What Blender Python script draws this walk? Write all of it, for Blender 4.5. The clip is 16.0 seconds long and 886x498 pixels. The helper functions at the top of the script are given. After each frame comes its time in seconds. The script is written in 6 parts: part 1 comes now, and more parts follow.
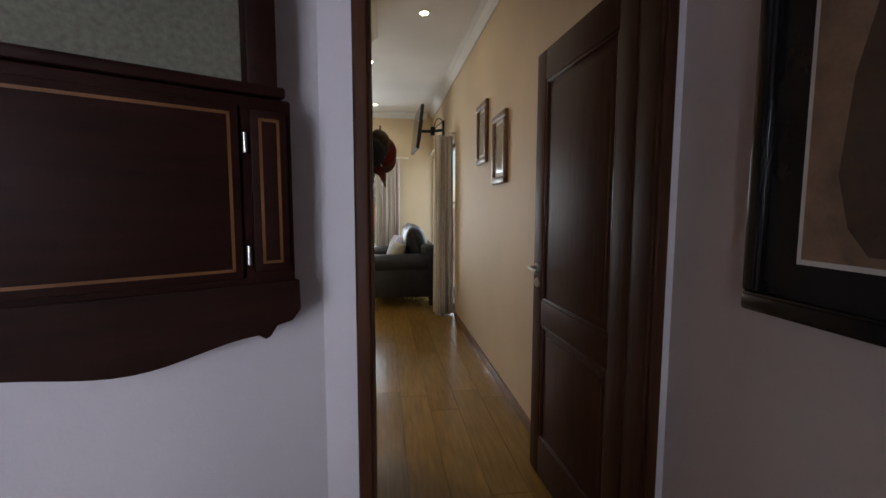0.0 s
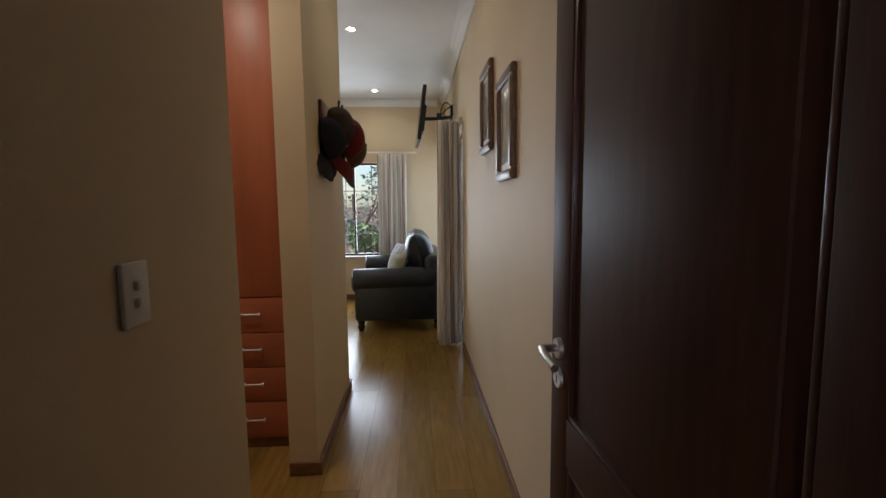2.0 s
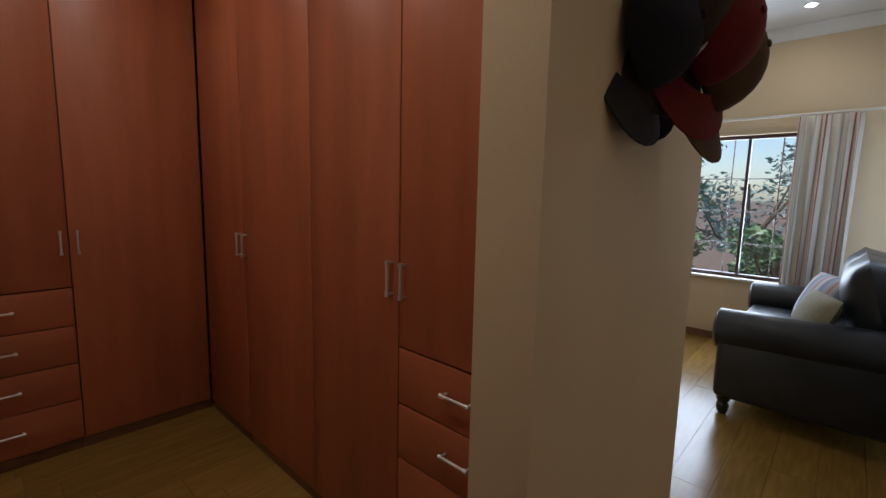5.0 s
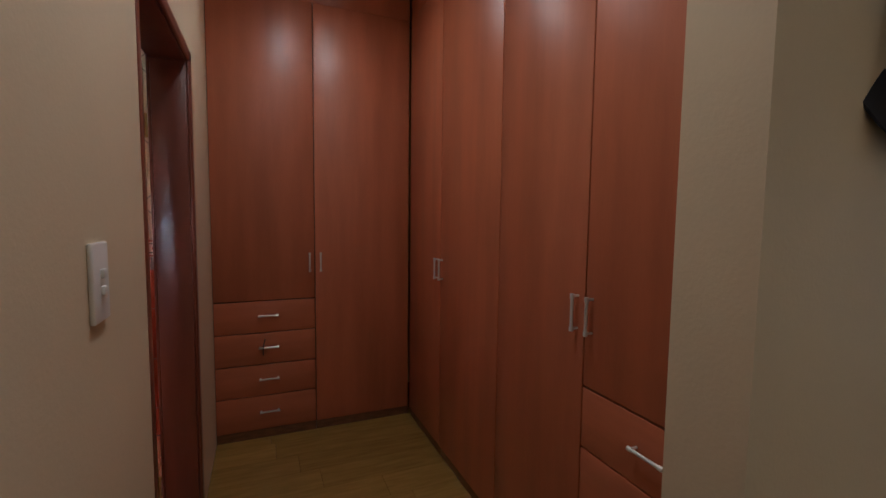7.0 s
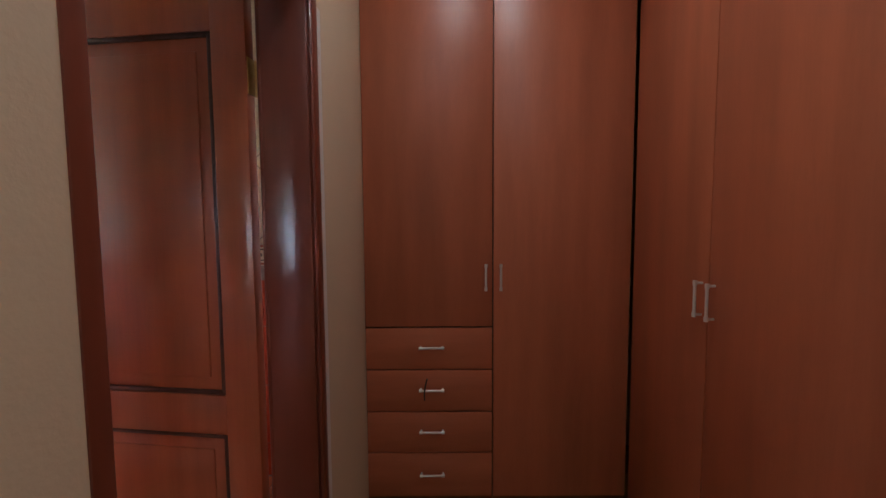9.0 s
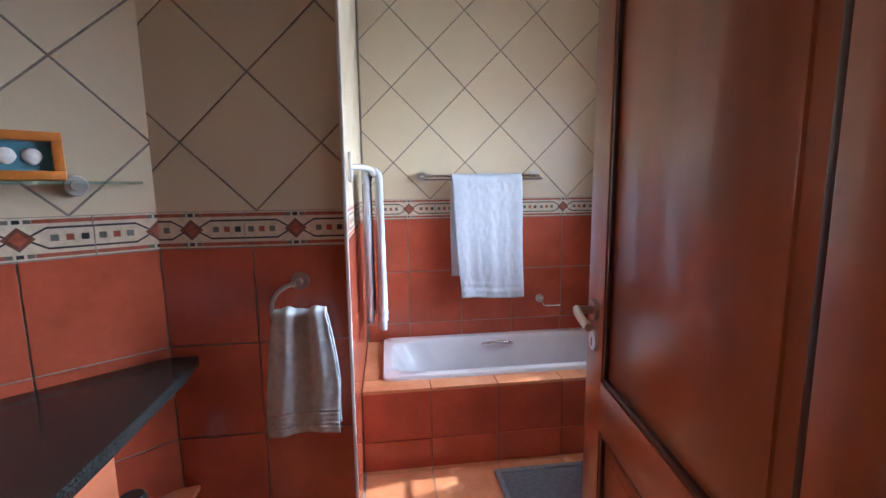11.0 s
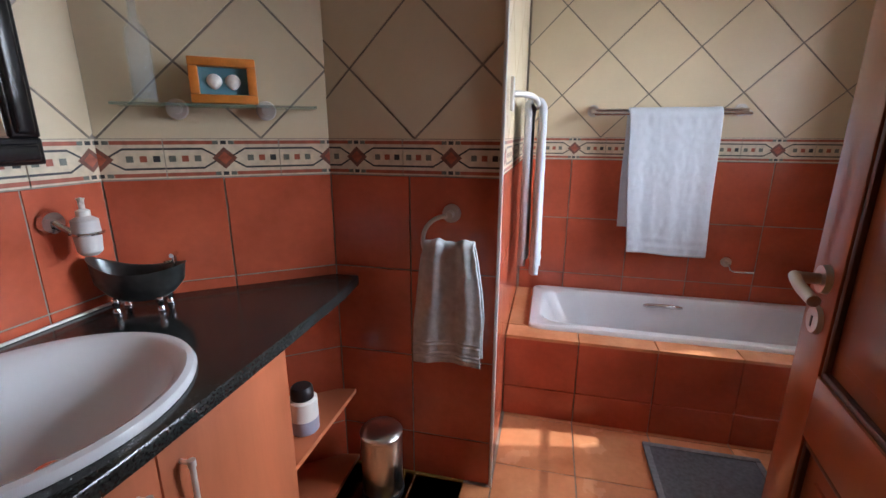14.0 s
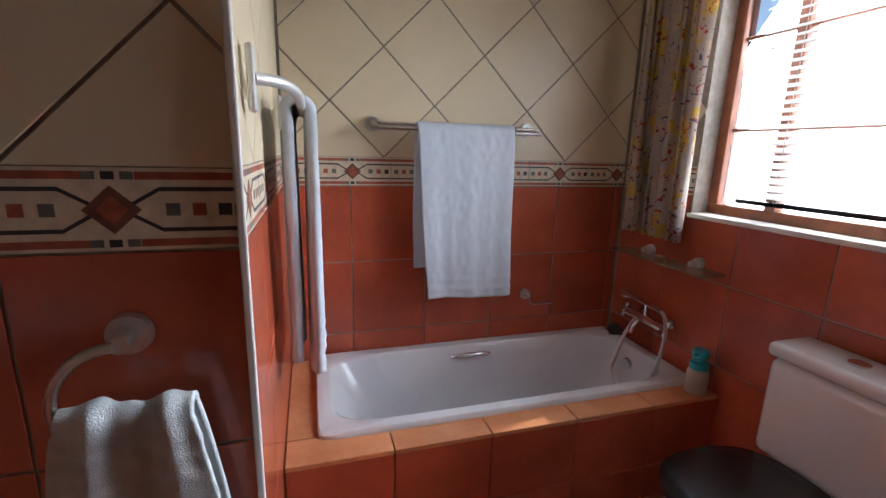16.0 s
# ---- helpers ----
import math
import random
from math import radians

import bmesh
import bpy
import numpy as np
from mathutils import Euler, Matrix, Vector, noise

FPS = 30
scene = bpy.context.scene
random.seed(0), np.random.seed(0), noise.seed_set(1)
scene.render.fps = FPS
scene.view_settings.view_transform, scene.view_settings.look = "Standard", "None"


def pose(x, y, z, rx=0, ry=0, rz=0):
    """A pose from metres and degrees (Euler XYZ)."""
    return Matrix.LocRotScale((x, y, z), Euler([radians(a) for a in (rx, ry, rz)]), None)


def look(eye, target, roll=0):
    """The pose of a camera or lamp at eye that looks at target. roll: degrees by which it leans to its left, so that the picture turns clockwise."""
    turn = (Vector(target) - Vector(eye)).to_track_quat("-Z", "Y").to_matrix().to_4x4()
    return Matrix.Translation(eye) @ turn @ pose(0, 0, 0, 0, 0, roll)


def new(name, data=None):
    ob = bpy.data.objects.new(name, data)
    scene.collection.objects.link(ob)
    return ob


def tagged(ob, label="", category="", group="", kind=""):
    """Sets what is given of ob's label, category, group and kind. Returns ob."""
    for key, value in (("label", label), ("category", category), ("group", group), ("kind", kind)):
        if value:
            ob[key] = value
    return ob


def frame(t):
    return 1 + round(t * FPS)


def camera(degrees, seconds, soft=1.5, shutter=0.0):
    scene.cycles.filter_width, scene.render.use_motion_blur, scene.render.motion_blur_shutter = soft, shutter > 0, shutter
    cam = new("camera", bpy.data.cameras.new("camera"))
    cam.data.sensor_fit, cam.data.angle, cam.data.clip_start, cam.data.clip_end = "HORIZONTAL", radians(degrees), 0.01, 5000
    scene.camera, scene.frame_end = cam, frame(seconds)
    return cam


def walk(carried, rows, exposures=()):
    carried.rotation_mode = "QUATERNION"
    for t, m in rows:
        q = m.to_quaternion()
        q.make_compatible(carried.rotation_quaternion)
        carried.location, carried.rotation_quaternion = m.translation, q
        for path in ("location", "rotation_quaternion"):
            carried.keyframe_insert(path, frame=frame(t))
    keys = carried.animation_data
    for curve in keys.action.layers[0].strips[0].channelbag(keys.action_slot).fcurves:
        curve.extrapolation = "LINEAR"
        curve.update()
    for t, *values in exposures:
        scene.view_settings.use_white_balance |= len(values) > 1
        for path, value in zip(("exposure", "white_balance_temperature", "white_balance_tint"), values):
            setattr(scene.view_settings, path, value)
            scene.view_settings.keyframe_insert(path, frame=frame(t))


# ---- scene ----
cam = camera(90.7, 16.0)
PATH = [
    (0, (0.396, 0.177, 1.371), (0.666, 2.149, 1.18), 0.1),
    (0.5, (0.457, 0.431, 1.388), (0.762, 2.4, 1.208), -0.3),
    (1, (0.64, 0.728, 1.396), (0.889, 2.705, 1.228), -0.2),
    (1.5, (0.754, 0.989, 1.396), (0.889, 2.974, 1.186), -0.1),
    (2, (0.81, 1.234, 1.424), (0.936, 3.22, 1.226), -0.6),
    (2.5, (0.844, 1.496, 1.405), (0.9, 3.483, 1.184), -0.4),
    (3, (0.875, 1.811, 1.442), (0.81, 3.799, 1.232), -0.1),
    (3.5, (0.858, 2.066, 1.429), (0.582, 4.029, 1.169), 0.4),
    (4, (0.808, 2.337, 1.438), (0.372, 4.273, 1.193), -0.1),
    (4.5, (0.747, 2.595, 1.44), (-0.089, 4.398, 1.214), 0.3),
    (5, (0.69, 2.78, 1.45), (-0.658, 4.236, 1.196), 1.3),
    (5.2, (0.7, 2.8, 1.455), (-0.761, 4.144, 1.211), 1.2),
    (7.3, (0.7, 2.795, 1.468), (-1.159, 3.52, 1.332), 0.7),
    (7.5, (0.679, 2.804, 1.468), (-1.19, 3.506, 1.344), 0.7),
    (8, (0.391, 2.881, 1.482), (-1.519, 3.463, 1.356), 0.3),
    (8.2, (0.275, 2.9, 1.48), (-1.649, 3.43, 1.354), 0.3),
    (10.3, (-0.905, 2.72, 1.365), (-2.142, 1.165, 1.135), -2.2),
    (10.5, (-0.951, 2.677, 1.363), (-1.894, 0.931, 1.119), -2.2),
    (11, (-1.085, 2.593, 1.363), (-1.334, 0.629, 1.085), -0.7),
    (11.5, (-1.109, 2.558, 1.347), (-0.759, 0.612, 1.045), -2.1),
    (12, (-1.107, 2.526, 1.332), (-0.442, 0.684, 0.927), -0.9),
    (12.5, (-1.076, 2.536, 1.336), (-0.282, 0.754, 0.886), 0.2),
    (13, (-1.062, 2.545, 1.342), (-0.182, 0.817, 0.855), 0.3),
    (13.5, (-1.078, 2.516, 1.328), (-0.312, 0.734, 0.836), 0.2),
    (14, (-1.094, 2.491, 1.314), (-0.642, 0.611, 0.802), 0.2),
    (14.5, (-1.096, 2.397, 1.303), (-0.925, 0.471, 0.791), 1.1),
    (15, (-1.063, 2.169, 1.33), (-1.24, 0.24, 0.832), 1.1),
    (15.5, (-1.04, 1.993, 1.334), (-1.391, 0.085, 0.848), 0.6),
    (16, (-1.046, 1.796, 1.328), (-1.617, -0.07, 0.892), 1.6),
]
walk(cam, [(t, look(eye, target, roll)) for t, eye, target, roll in PATH],
     exposures=[(0.0, 0.25, 6600, 10), (0.7, 0.35, 6500, 10), (1.5, 0.35, 6300, 10), (2.5, 0.12, 6000, 10), (4.0, -0.2, 5800, 10), (5.0, 0.1, 5700, 10), (7.4, 0.4, 5000, 8), (8.2, 0.48, 5000, 8), (10.3, 0.5, 5000, 8), (11.5, 0.25, 5300, 9), (13.5, 0.05, 5700, 9), (15.0, 0.18, 5700, 8), (15.5, 0.2, 5700, 8), (16.0, -0.4, 5700, 8)])

# world, sun, daylight in the openings
world = bpy.data.worlds.new("world")
scene.world = world
world.use_nodes = True
wn = world.node_tree.nodes
sky = wn.new("ShaderNodeTexSky")
sky.sky_type, sky.sun_disc = "NISHITA", False
sky.sun_elevation, sky.sun_rotation = radians(43), radians(-83)
world.node_tree.links.new(sky.outputs[0], wn["Background"].inputs[0])
wn["Background"].inputs[1].default_value = 0.15
sun = new("sun", bpy.data.lights.new("sun", "SUN"))
sun.data.energy, sun.data.angle, sun.data.color = 5.0, radians(0.6), (1.0, 0.93, 0.82)
sun.matrix_world = look((-6, 0.4, 5.6), (0, 1.6, 0))


def daylight(x, y, z, w, h, aim, power, colour=(0.86, 0.93, 1.0)):
    """Skylight standing in a window's opening."""
    lamp = new("window_daylight", bpy.data.lights.new("window_daylight", "AREA"))
    lamp.data.shape, lamp.data.size, lamp.data.size_y = "RECTANGLE", w, h
    lamp.data.energy, lamp.data.color = power, colour
    lamp.matrix_world = look((x, y, z), aim)
    return lamp


daylight(-2.76, 0.93, 1.62, 1.5, 1.15, (0, 1.25, 1.4), 90, (0.95, 0.97, 1.0)).data.spread = radians(128)
daylight(-0.75, 8.3, 1.4, 2.0, 1.4, (-0.75, 0, 1.1), 68)
daylight(1.48, 6.9, 1.15, 2.0, 2.0, (-4, 6.9, 0.9), 17)
daylight(-0.42, -2.75, 1.6, 0.7, 1.3, (-0.35, 3, 1.2), 7.0, (0.78, 0.83, 1.0)).data.spread = radians(62)

# ---- materials ----


def material(name, colour, rough=0.5, metal=0.0, vary=0.15, scale=6.0, stretch=(1, 1, 1), bump=0.02, fine=60.0, second=None, piece=0.0, spec=0.5, coat=0.0):
    """Two scales of noise vary colour and roughness; fine noise gives relief."""
    m = bpy.data.materials.new(name)
    m.use_nodes = True
    n, l = m.node_tree.nodes, m.node_tree.links
    b = n["Principled BSDF"]
    tc = n.new("ShaderNodeTexCoord")
    mp = n.new("ShaderNodeMapping")
    mp.inputs["Scale"].default_value = stretch
    l.new(tc.outputs["Object"], mp.inputs[0])
    info = n.new("ShaderNodeObjectInfo")
    if piece:
        off = n.new("ShaderNodeVectorMath")
        off.operation = "SCALE"
        off.inputs[0].default_value = (13.1, 7.3, 5.7)
        l.new(info.outputs["Random"], off.inputs["Scale"])
        add = n.new("ShaderNodeVectorMath")
        l.new(mp.outputs[0], add.inputs[0])
        l.new(off.outputs[0], add.inputs[1])
        src = add.outputs[0]
    else:
        src = mp.outputs[0]
    big = n.new("ShaderNodeTexNoise")
    big.inputs["Scale"].default_value, big.inputs["Detail"].default_value = scale, 5
    small = n.new("ShaderNodeTexNoise")
    small.inputs["Scale"].default_value, small.inputs["Detail"].default_value = fine, 3
    l.new(src, big.inputs["Vector"])
    l.new(src, small.inputs["Vector"])
    mix = n.new("ShaderNodeMix")
    mix.data_type = "RGBA"
    dark = [c * (1 - vary) for c in colour]
    light = second or [min(1, c * (1 + vary)) for c in colour]
    mix.inputs["A"].default_value, mix.inputs["B"].default_value = (*dark, 1), (*light, 1)
    ramp = n.new("ShaderNodeMapRange")
    ramp.inputs["From Min"].default_value, ramp.inputs["From Max"].default_value = 0.3, 0.7
    l.new(big.outputs[0], ramp.inputs[0])
    l.new(ramp.outputs[0], mix.inputs["Factor"])
    hsv = n.new("ShaderNodeHueSaturation")
    l.new(mix.outputs["Result"], hsv.inputs["Color"])
    val = n.new("ShaderNodeMapRange")
    val.inputs["To Min"].default_value, val.inputs["To Max"].default_value = 1 - vary * 0.5, 1 + vary * 0.5
    l.new(small.outputs[0], val.inputs[0])
    if piece:
        pm = n.new("ShaderNodeMapRange")
        pm.inputs["To Min"].default_value, pm.inputs["To Max"].default_value = 1 - piece, 1 + piece
        l.new(info.outputs["Random"], pm.inputs[0])
        mul = n.new("ShaderNodeMath")
        mul.operation = "MULTIPLY"
        l.new(val.outputs[0], mul.inputs[0])
        l.new(pm.outputs[0], mul.inputs[1])
        l.new(mul.outputs[0], hsv.inputs["Value"])
    else:
        l.new(val.outputs[0], hsv.inputs["Value"])
    l.new(hsv.outputs[0], b.inputs["Base Color"])
    rr = n.new("ShaderNodeMapRange")
    rr.inputs["To Min"].default_value, rr.inputs["To Max"].default_value = max(0.02, rough - 0.05), min(1, rough + 0.05)
    l.new(big.outputs[0], rr.inputs[0])
    l.new(rr.outputs[0], b.inputs["Roughness"])
    b.inputs["Metallic"].default_value = metal
    b.inputs["Specular IOR Level"].default_value = spec
    b.inputs["Coat Weight"].default_value = coat
    if bump:
        bp = n.new("ShaderNodeBump")
        bp.inputs["Strength"].default_value, bp.inputs["Distance"].default_value = min(1, bump * 8), 0.002
        l.new(small.outputs[0], bp.inputs["Height"])
        l.new(bp.outputs[0], b.inputs["Normal"])
    return m


def glass(name, tint=(1, 1, 1), rough=0.0):
    m = bpy.data.materials.new(name)
    m.use_nodes = True
    b = m.node_tree.nodes["Principled BSDF"]
    b.inputs["Base Color"].default_value = (*tint, 1)
    b.inputs["Transmission Weight"].default_value = 1
    b.inputs["Roughness"].default_value = rough
    b.inputs["IOR"].default_value = 1.45
    return m


def stripes(name, axis, base, bands, scale=14.0):
    """Woven cloth with coloured stripes across one axis."""
    m = material(name, base, 0.9, vary=0.08, scale=20, bump=0.05, fine=300)
    n, l = m.node_tree.nodes, m.node_tree.links
    b = n["Principled BSDF"]
    tc = n.new("ShaderNodeTexCoord")
    sep = n.new("ShaderNodeSeparateXYZ")
    l.new(tc.outputs["UV"], sep.inputs[0])
    mul = n.new("ShaderNodeMath")
    mul.operation, mul.inputs[1].default_value = "MULTIPLY", scale
    l.new(sep.outputs[axis], mul.inputs[0])
    fr = n.new("ShaderNodeMath")
    fr.operation = "FRACT"
    l.new(mul.outputs[0], fr.inputs[0])
    cr = n.new("ShaderNodeValToRGB")
    cr.color_ramp.interpolation = "CONSTANT"
    e = cr.color_ramp.elements
    while len(e) < len(bands):
        e.new(0.5)
    for k, (p, c) in enumerate(bands):
        e[k].position, e[k].color = p, (*c, 1)
    l.new(fr.outputs[0], cr.inputs[0])
    l.new(cr.outputs[0], b.inputs["Base Color"])
    return m


def printed(name):
    """Pale cloth with small scattered coloured motifs."""
    m = material(name, (0.62, 0.50, 0.30), 0.9, vary=0.15, scale=12, bump=0.04, fine=250)
    n, l = m.node_tree.nodes, m.node_tree.links
    b = n["Principled BSDF"]
    tc = n.new("ShaderNodeTexCoord")
    warp = n.new("ShaderNodeTexNoise")
    warp.inputs["Scale"].default_value = 26
    l.new(tc.outputs["Object"], warp.inputs["Vector"])
    bent = n.new("ShaderNodeVectorMath")
    bent.operation = "MULTIPLY_ADD"
    bent.inputs[1].default_value = (0.13, 0.13, 0.13)
    l.new(warp.outputs["Color"], bent.inputs[0])
    l.new(tc.outputs["Object"], bent.inputs[2])
    prev = None
    for k, (sc, c, size) in enumerate(((10, (0.62, 0.46, 0.12), 0.38), (24, (0.40, 0.04, 0.04), 0.24), (17, (0.14, 0.12, 0.17), 0.22), (15, (0.60, 0.50, 0.38), 0.30))):
        v = n.new("ShaderNodeTexVoronoi")
        v.inputs["Scale"].default_value = sc
        mp = n.new("ShaderNodeMapping")
        mp.inputs["Location"].default_value = (k * 3.7, k * 1.9, k)
        l.new(bent.outputs[0], mp.inputs[0])
        l.new(mp.outputs[0], v.inputs["Vector"])
        lt = n.new("ShaderNodeMath")
        lt.operation, lt.inputs[1].default_value = "LESS_THAN", size
        l.new(v.outputs["Distance"], lt.inputs[0])
        mx = n.new("ShaderNodeMix")
        mx.data_type = "RGBA"
        l.new(lt.outputs[0], mx.inputs["Factor"])
        if prev is None:
            mx.inputs["A"].default_value = (0.52, 0.45, 0.40, 1)
        else:
            l.new(prev, mx.inputs["A"])
        mx.inputs["B"].default_value = (*c, 1)
        prev = mx.outputs["Result"]
    l.new(prev, b.inputs["Base Color"])
    thin = n.new("ShaderNodeBsdfTranslucent")
    l.new(prev, thin.inputs["Color"])
    blend = n.new("ShaderNodeMixShader")
    blend.inputs[0].default_value = 0.4
    l.new(b.outputs[0], blend.inputs[1])
    l.new(thin.outputs[0], blend.inputs[2])
    l.new(blend.outputs[0], n["Material Output"].inputs["Surface"])
    return m


def glowing(name, colour, strength):
    m = bpy.data.materials.new(name)
    m.use_nodes = True
    b = m.node_tree.nodes["Principled BSDF"]
    b.inputs["Base Color"].default_value = (0.8, 0.8, 0.8, 1)
    b.inputs["Emission Color"].default_value = (*colour, 1)
    b.inputs["Emission Strength"].default_value = strength
    return m


PLASTER = material("cream_paint", (0.66, 0.53, 0.35), 0.65, vary=0.05, scale=1.5, bump=0.03, fine=120)
# PALE's lilac is bluish window light put into the paint colour
PALE = material("pale_paint_lilac_lit", (0.66, 0.62, 0.64), 0.65, vary=0.05, scale=1.5, bump=0.03, fine=120)
# between PLASTER and PALE: this wall's dimmer, warmer light is in the colour
MAUVE = material("paint_mauve_dim_lit", (0.60, 0.50, 0.45), 0.65, vary=0.05, scale=1.5, bump=0.03, fine=120)
CEIL = material("white_ceiling_paint", (0.78, 0.78, 0.76), 0.8, vary=0.04, scale=2, bump=0.02)
MAHOG = material("dark_mahogany", (0.060, 0.021, 0.009), 0.55, vary=0.25, scale=5, stretch=(9, 9, 0.8), bump=0.008, fine=40, spec=0.2)
REDWOOD = material("red_brown_mahogany", (0.30, 0.078, 0.024), 0.30, vary=0.12, scale=2.5, stretch=(8, 8, 0.5), bump=0.0, fine=24, coat=0.2)
# REDWOOD at half its colour: the jamb's shade is put into the wood
FRAMEWOOD = material("shaded_red_mahogany", (0.15, 0.038, 0.019), 0.32, vary=0.12, scale=2.5, stretch=(8, 8, 0.5), bump=0.0, fine=24, coat=0.15)
CHERRY = material("cherry_veneer", (0.40, 0.120, 0.052), 0.40, vary=0.13, scale=2.0, stretch=(5, 5, 0.5), bump=0.0, fine=30, piece=0.06)
CHERRY_H = material("cherry_veneer_flat", (0.40, 0.120, 0.052), 0.37, vary=0.13, scale=2, stretch=(0.6, 0.6, 6), bump=0.0, fine=30)
DARKGAP = material("shadow_gap_board", (0.05, 0.02, 0.01), 0.7)
SKIRT = material("brown_skirting_wood", (0.17, 0.075, 0.035), 0.35, vary=0.3, scale=5, stretch=(3, 3, 12), bump=0.02)
PLANK = material("oak_laminate", (0.27, 0.155, 0.036), 0.22, vary=0.15, scale=5, stretch=(9, 0.9, 9), bump=0.015, fine=30, piece=0.18)
SUBFLOOR = material("laminate_joint", (0.06, 0.035, 0.015), 0.6)
TERRA = material("terracotta_glazed_tile", (0.40, 0.083, 0.041), 0.2, vary=0.16, scale=5, bump=0.010, fine=40, second=(0.49, 0.105, 0.05), piece=0.08)
TERRAF = material("terracotta_floor_tile", (0.60, 0.23, 0.10), 0.26, vary=0.15, scale=5, bump=0.012, fine=40, second=(0.66, 0.31, 0.15), piece=0.08)
CREAMT = material("cream_glazed_tile", (0.66, 0.55, 0.375), 0.3, vary=0.035, scale=4, bump=0.01, fine=50, piece=0.03)
GROUT = material("grey_grout", (0.27, 0.23, 0.19), 0.9, vary=0.2, scale=30)
BORD_CREAM = material("border_cream", (0.62, 0.52, 0.38), 0.35, vary=0.15, scale=40)
BORD_RED = material("border_brick_red", (0.33, 0.08, 0.04), 0.35, vary=0.25, scale=40)
BORD_BLACK = material("border_black", (0.025, 0.025, 0.03), 0.35, vary=0.2, scale=40)
BORD_BROWN = material("border_brown", (0.16, 0.06, 0.04), 0.35, vary=0.3, scale=40)
BORD_GREY = material("border_grey_green", (0.13, 0.13, 0.11), 0.4, vary=0.3, scale=40)
CHROME = material("chrome", (0.75, 0.75, 0.76), 0.14, 1.0, vary=0.04, bump=0.0)
STEEL = material("brushed_steel", (0.58, 0.56, 0.53), 0.3, 1.0, vary=0.08, bump=0.01)
SATIN = material("satin_aluminium", (0.72, 0.70, 0.67), 0.38, 0.55, vary=0.05, bump=0.0)
BRASS = material("brass", (0.62, 0.45, 0.16), 0.35, 1.0, vary=0.15, bump=0.01)
WHITEC = material("white_ceramic", (0.76, 0.77, 0.80), 0.12, vary=0.03, bump=0.0, coat=0.5)
GRANITE = material("black_granite", (0.018, 0.02, 0.022), 0.16, vary=0.7, scale=180, bump=0.0, fine=400, second=(0.036, 0.04, 0.038))
TOWEL = material("white_towelling", (0.52, 0.55, 0.60), 0.95, vary=0.045, scale=40, bump=0.12, fine=420)
TOWELG = material("grey_towelling", (0.52, 0.55, 0.56), 0.95, vary=0.14, scale=40, bump=0.12, fine=420)
MATCLOTH = material("grey_bath_mat_pile", (0.10, 0.105, 0.12), 0.95, vary=0.25, scale=60, bump=0.12, fine=380)
MATEDGE = material("mid_grey_woven_edge", (0.17, 0.18, 0.20), 0.95, vary=0.2, scale=60, bump=0.1, fine=300)
LEATHER = material("black_blue_leather", (0.016, 0.019, 0.025), 0.36, vary=0.3, scale=9, bump=0.05, fine=90)
BLACKP = material("black_plastic", (0.012, 0.012, 0.014), 0.3, vary=0.1)
BLACKW = material("black_lacquer", (0.012, 0.011, 0.012), 0.22, vary=0.15, scale=8)
WHITEP = material("white_plastic", (0.72, 0.70, 0.66), 0.4, vary=0.03, bump=0.0)
MIRROR = material("mirror_silver", (0.86, 0.87, 0.86), 0.02, 1.0, vary=0.0, bump=0.0)
MIRROR.node_tree.nodes["Principled BSDF"].inputs["Roughness"].default_value = 0.01
for lk in list(MIRROR.node_tree.nodes["Principled BSDF"].inputs["Roughness"].links):
    MIRROR.node_tree.links.remove(lk)
PANE = glass("window_glass")


def thin_glass(name, tint, alpha):
    m = bpy.data.materials.new(name)
    m.use_nodes = True
    b = m.node_tree.nodes["Principled BSDF"]
    b.inputs["Base Color"].default_value = (*tint, 1)
    b.inputs["Roughness"].default_value, b.inputs["Alpha"].default_value = 0.04, alpha
    return m


GREENGLASS = thin_glass("green_edge_glass", (0.16, 0.34, 0.26), 0.4)
CLEAR = thin_glass("clear_glass", (0.70, 0.76, 0.76), 0.13)
THINPANE = thin_glass("garden_pane", (0.5, 0.55, 0.55), 0.05)
WINFRAME = material("dark_bronze_window_frame", (0.06, 0.03, 0.02), 0.4, vary=0.2)
WOODFRAME = material("red_brown_window_wood", (0.22, 0.07, 0.03), 0.4, vary=0.3, stretch=(3, 3, 3))
ORANGEWOOD = material("orange_pine", (0.52, 0.17, 0.025), 0.35, vary=0.25, scale=8, stretch=(2, 2, 12), bump=0.02)
BLUEMAT = material("teal_card", (0.10, 0.24, 0.30), 0.8, vary=0.05)
SHELLW = material("white_shell", (0.75, 0.72, 0.68), 0.5, vary=0.1, scale=60)
CORK = material("cork", (0.42, 0.22, 0.08), 0.8, vary=0.2, scale=60)
PEWTER = material("dark_pewter", (0.10, 0.11, 0.11), 0.35, 0.8, vary=0.3, scale=20)
TEALP = material("turquoise_plastic", (0.02, 0.33, 0.40), 0.35, vary=0.05)
STONEW = material("beige_stoneware", (0.40, 0.36, 0.28), 0.5, vary=0.1)
NAVY = material("navy_cotton", (0.012, 0.014, 0.028), 0.9, vary=0.2, scale=30, bump=0.06, fine=300)
BROWNC = material("grey_brown_cotton", (0.055, 0.038, 0.030), 0.9, vary=0.25, scale=30, bump=0.06, fine=300)
REDC = material("red_cotton", (0.15, 0.008, 0.012), 0.85, vary=0.2, scale=30, bump=0.06, fine=300)
TANC = material("tan_cotton", (0.10, 0.06, 0.035), 0.9, vary=0.2, scale=30, bump=0.06, fine=300)
TEALC = material("grey_teal_cotton", (0.022, 0.022, 0.030), 0.9, vary=0.2, scale=30, bump=0.06, fine=300)
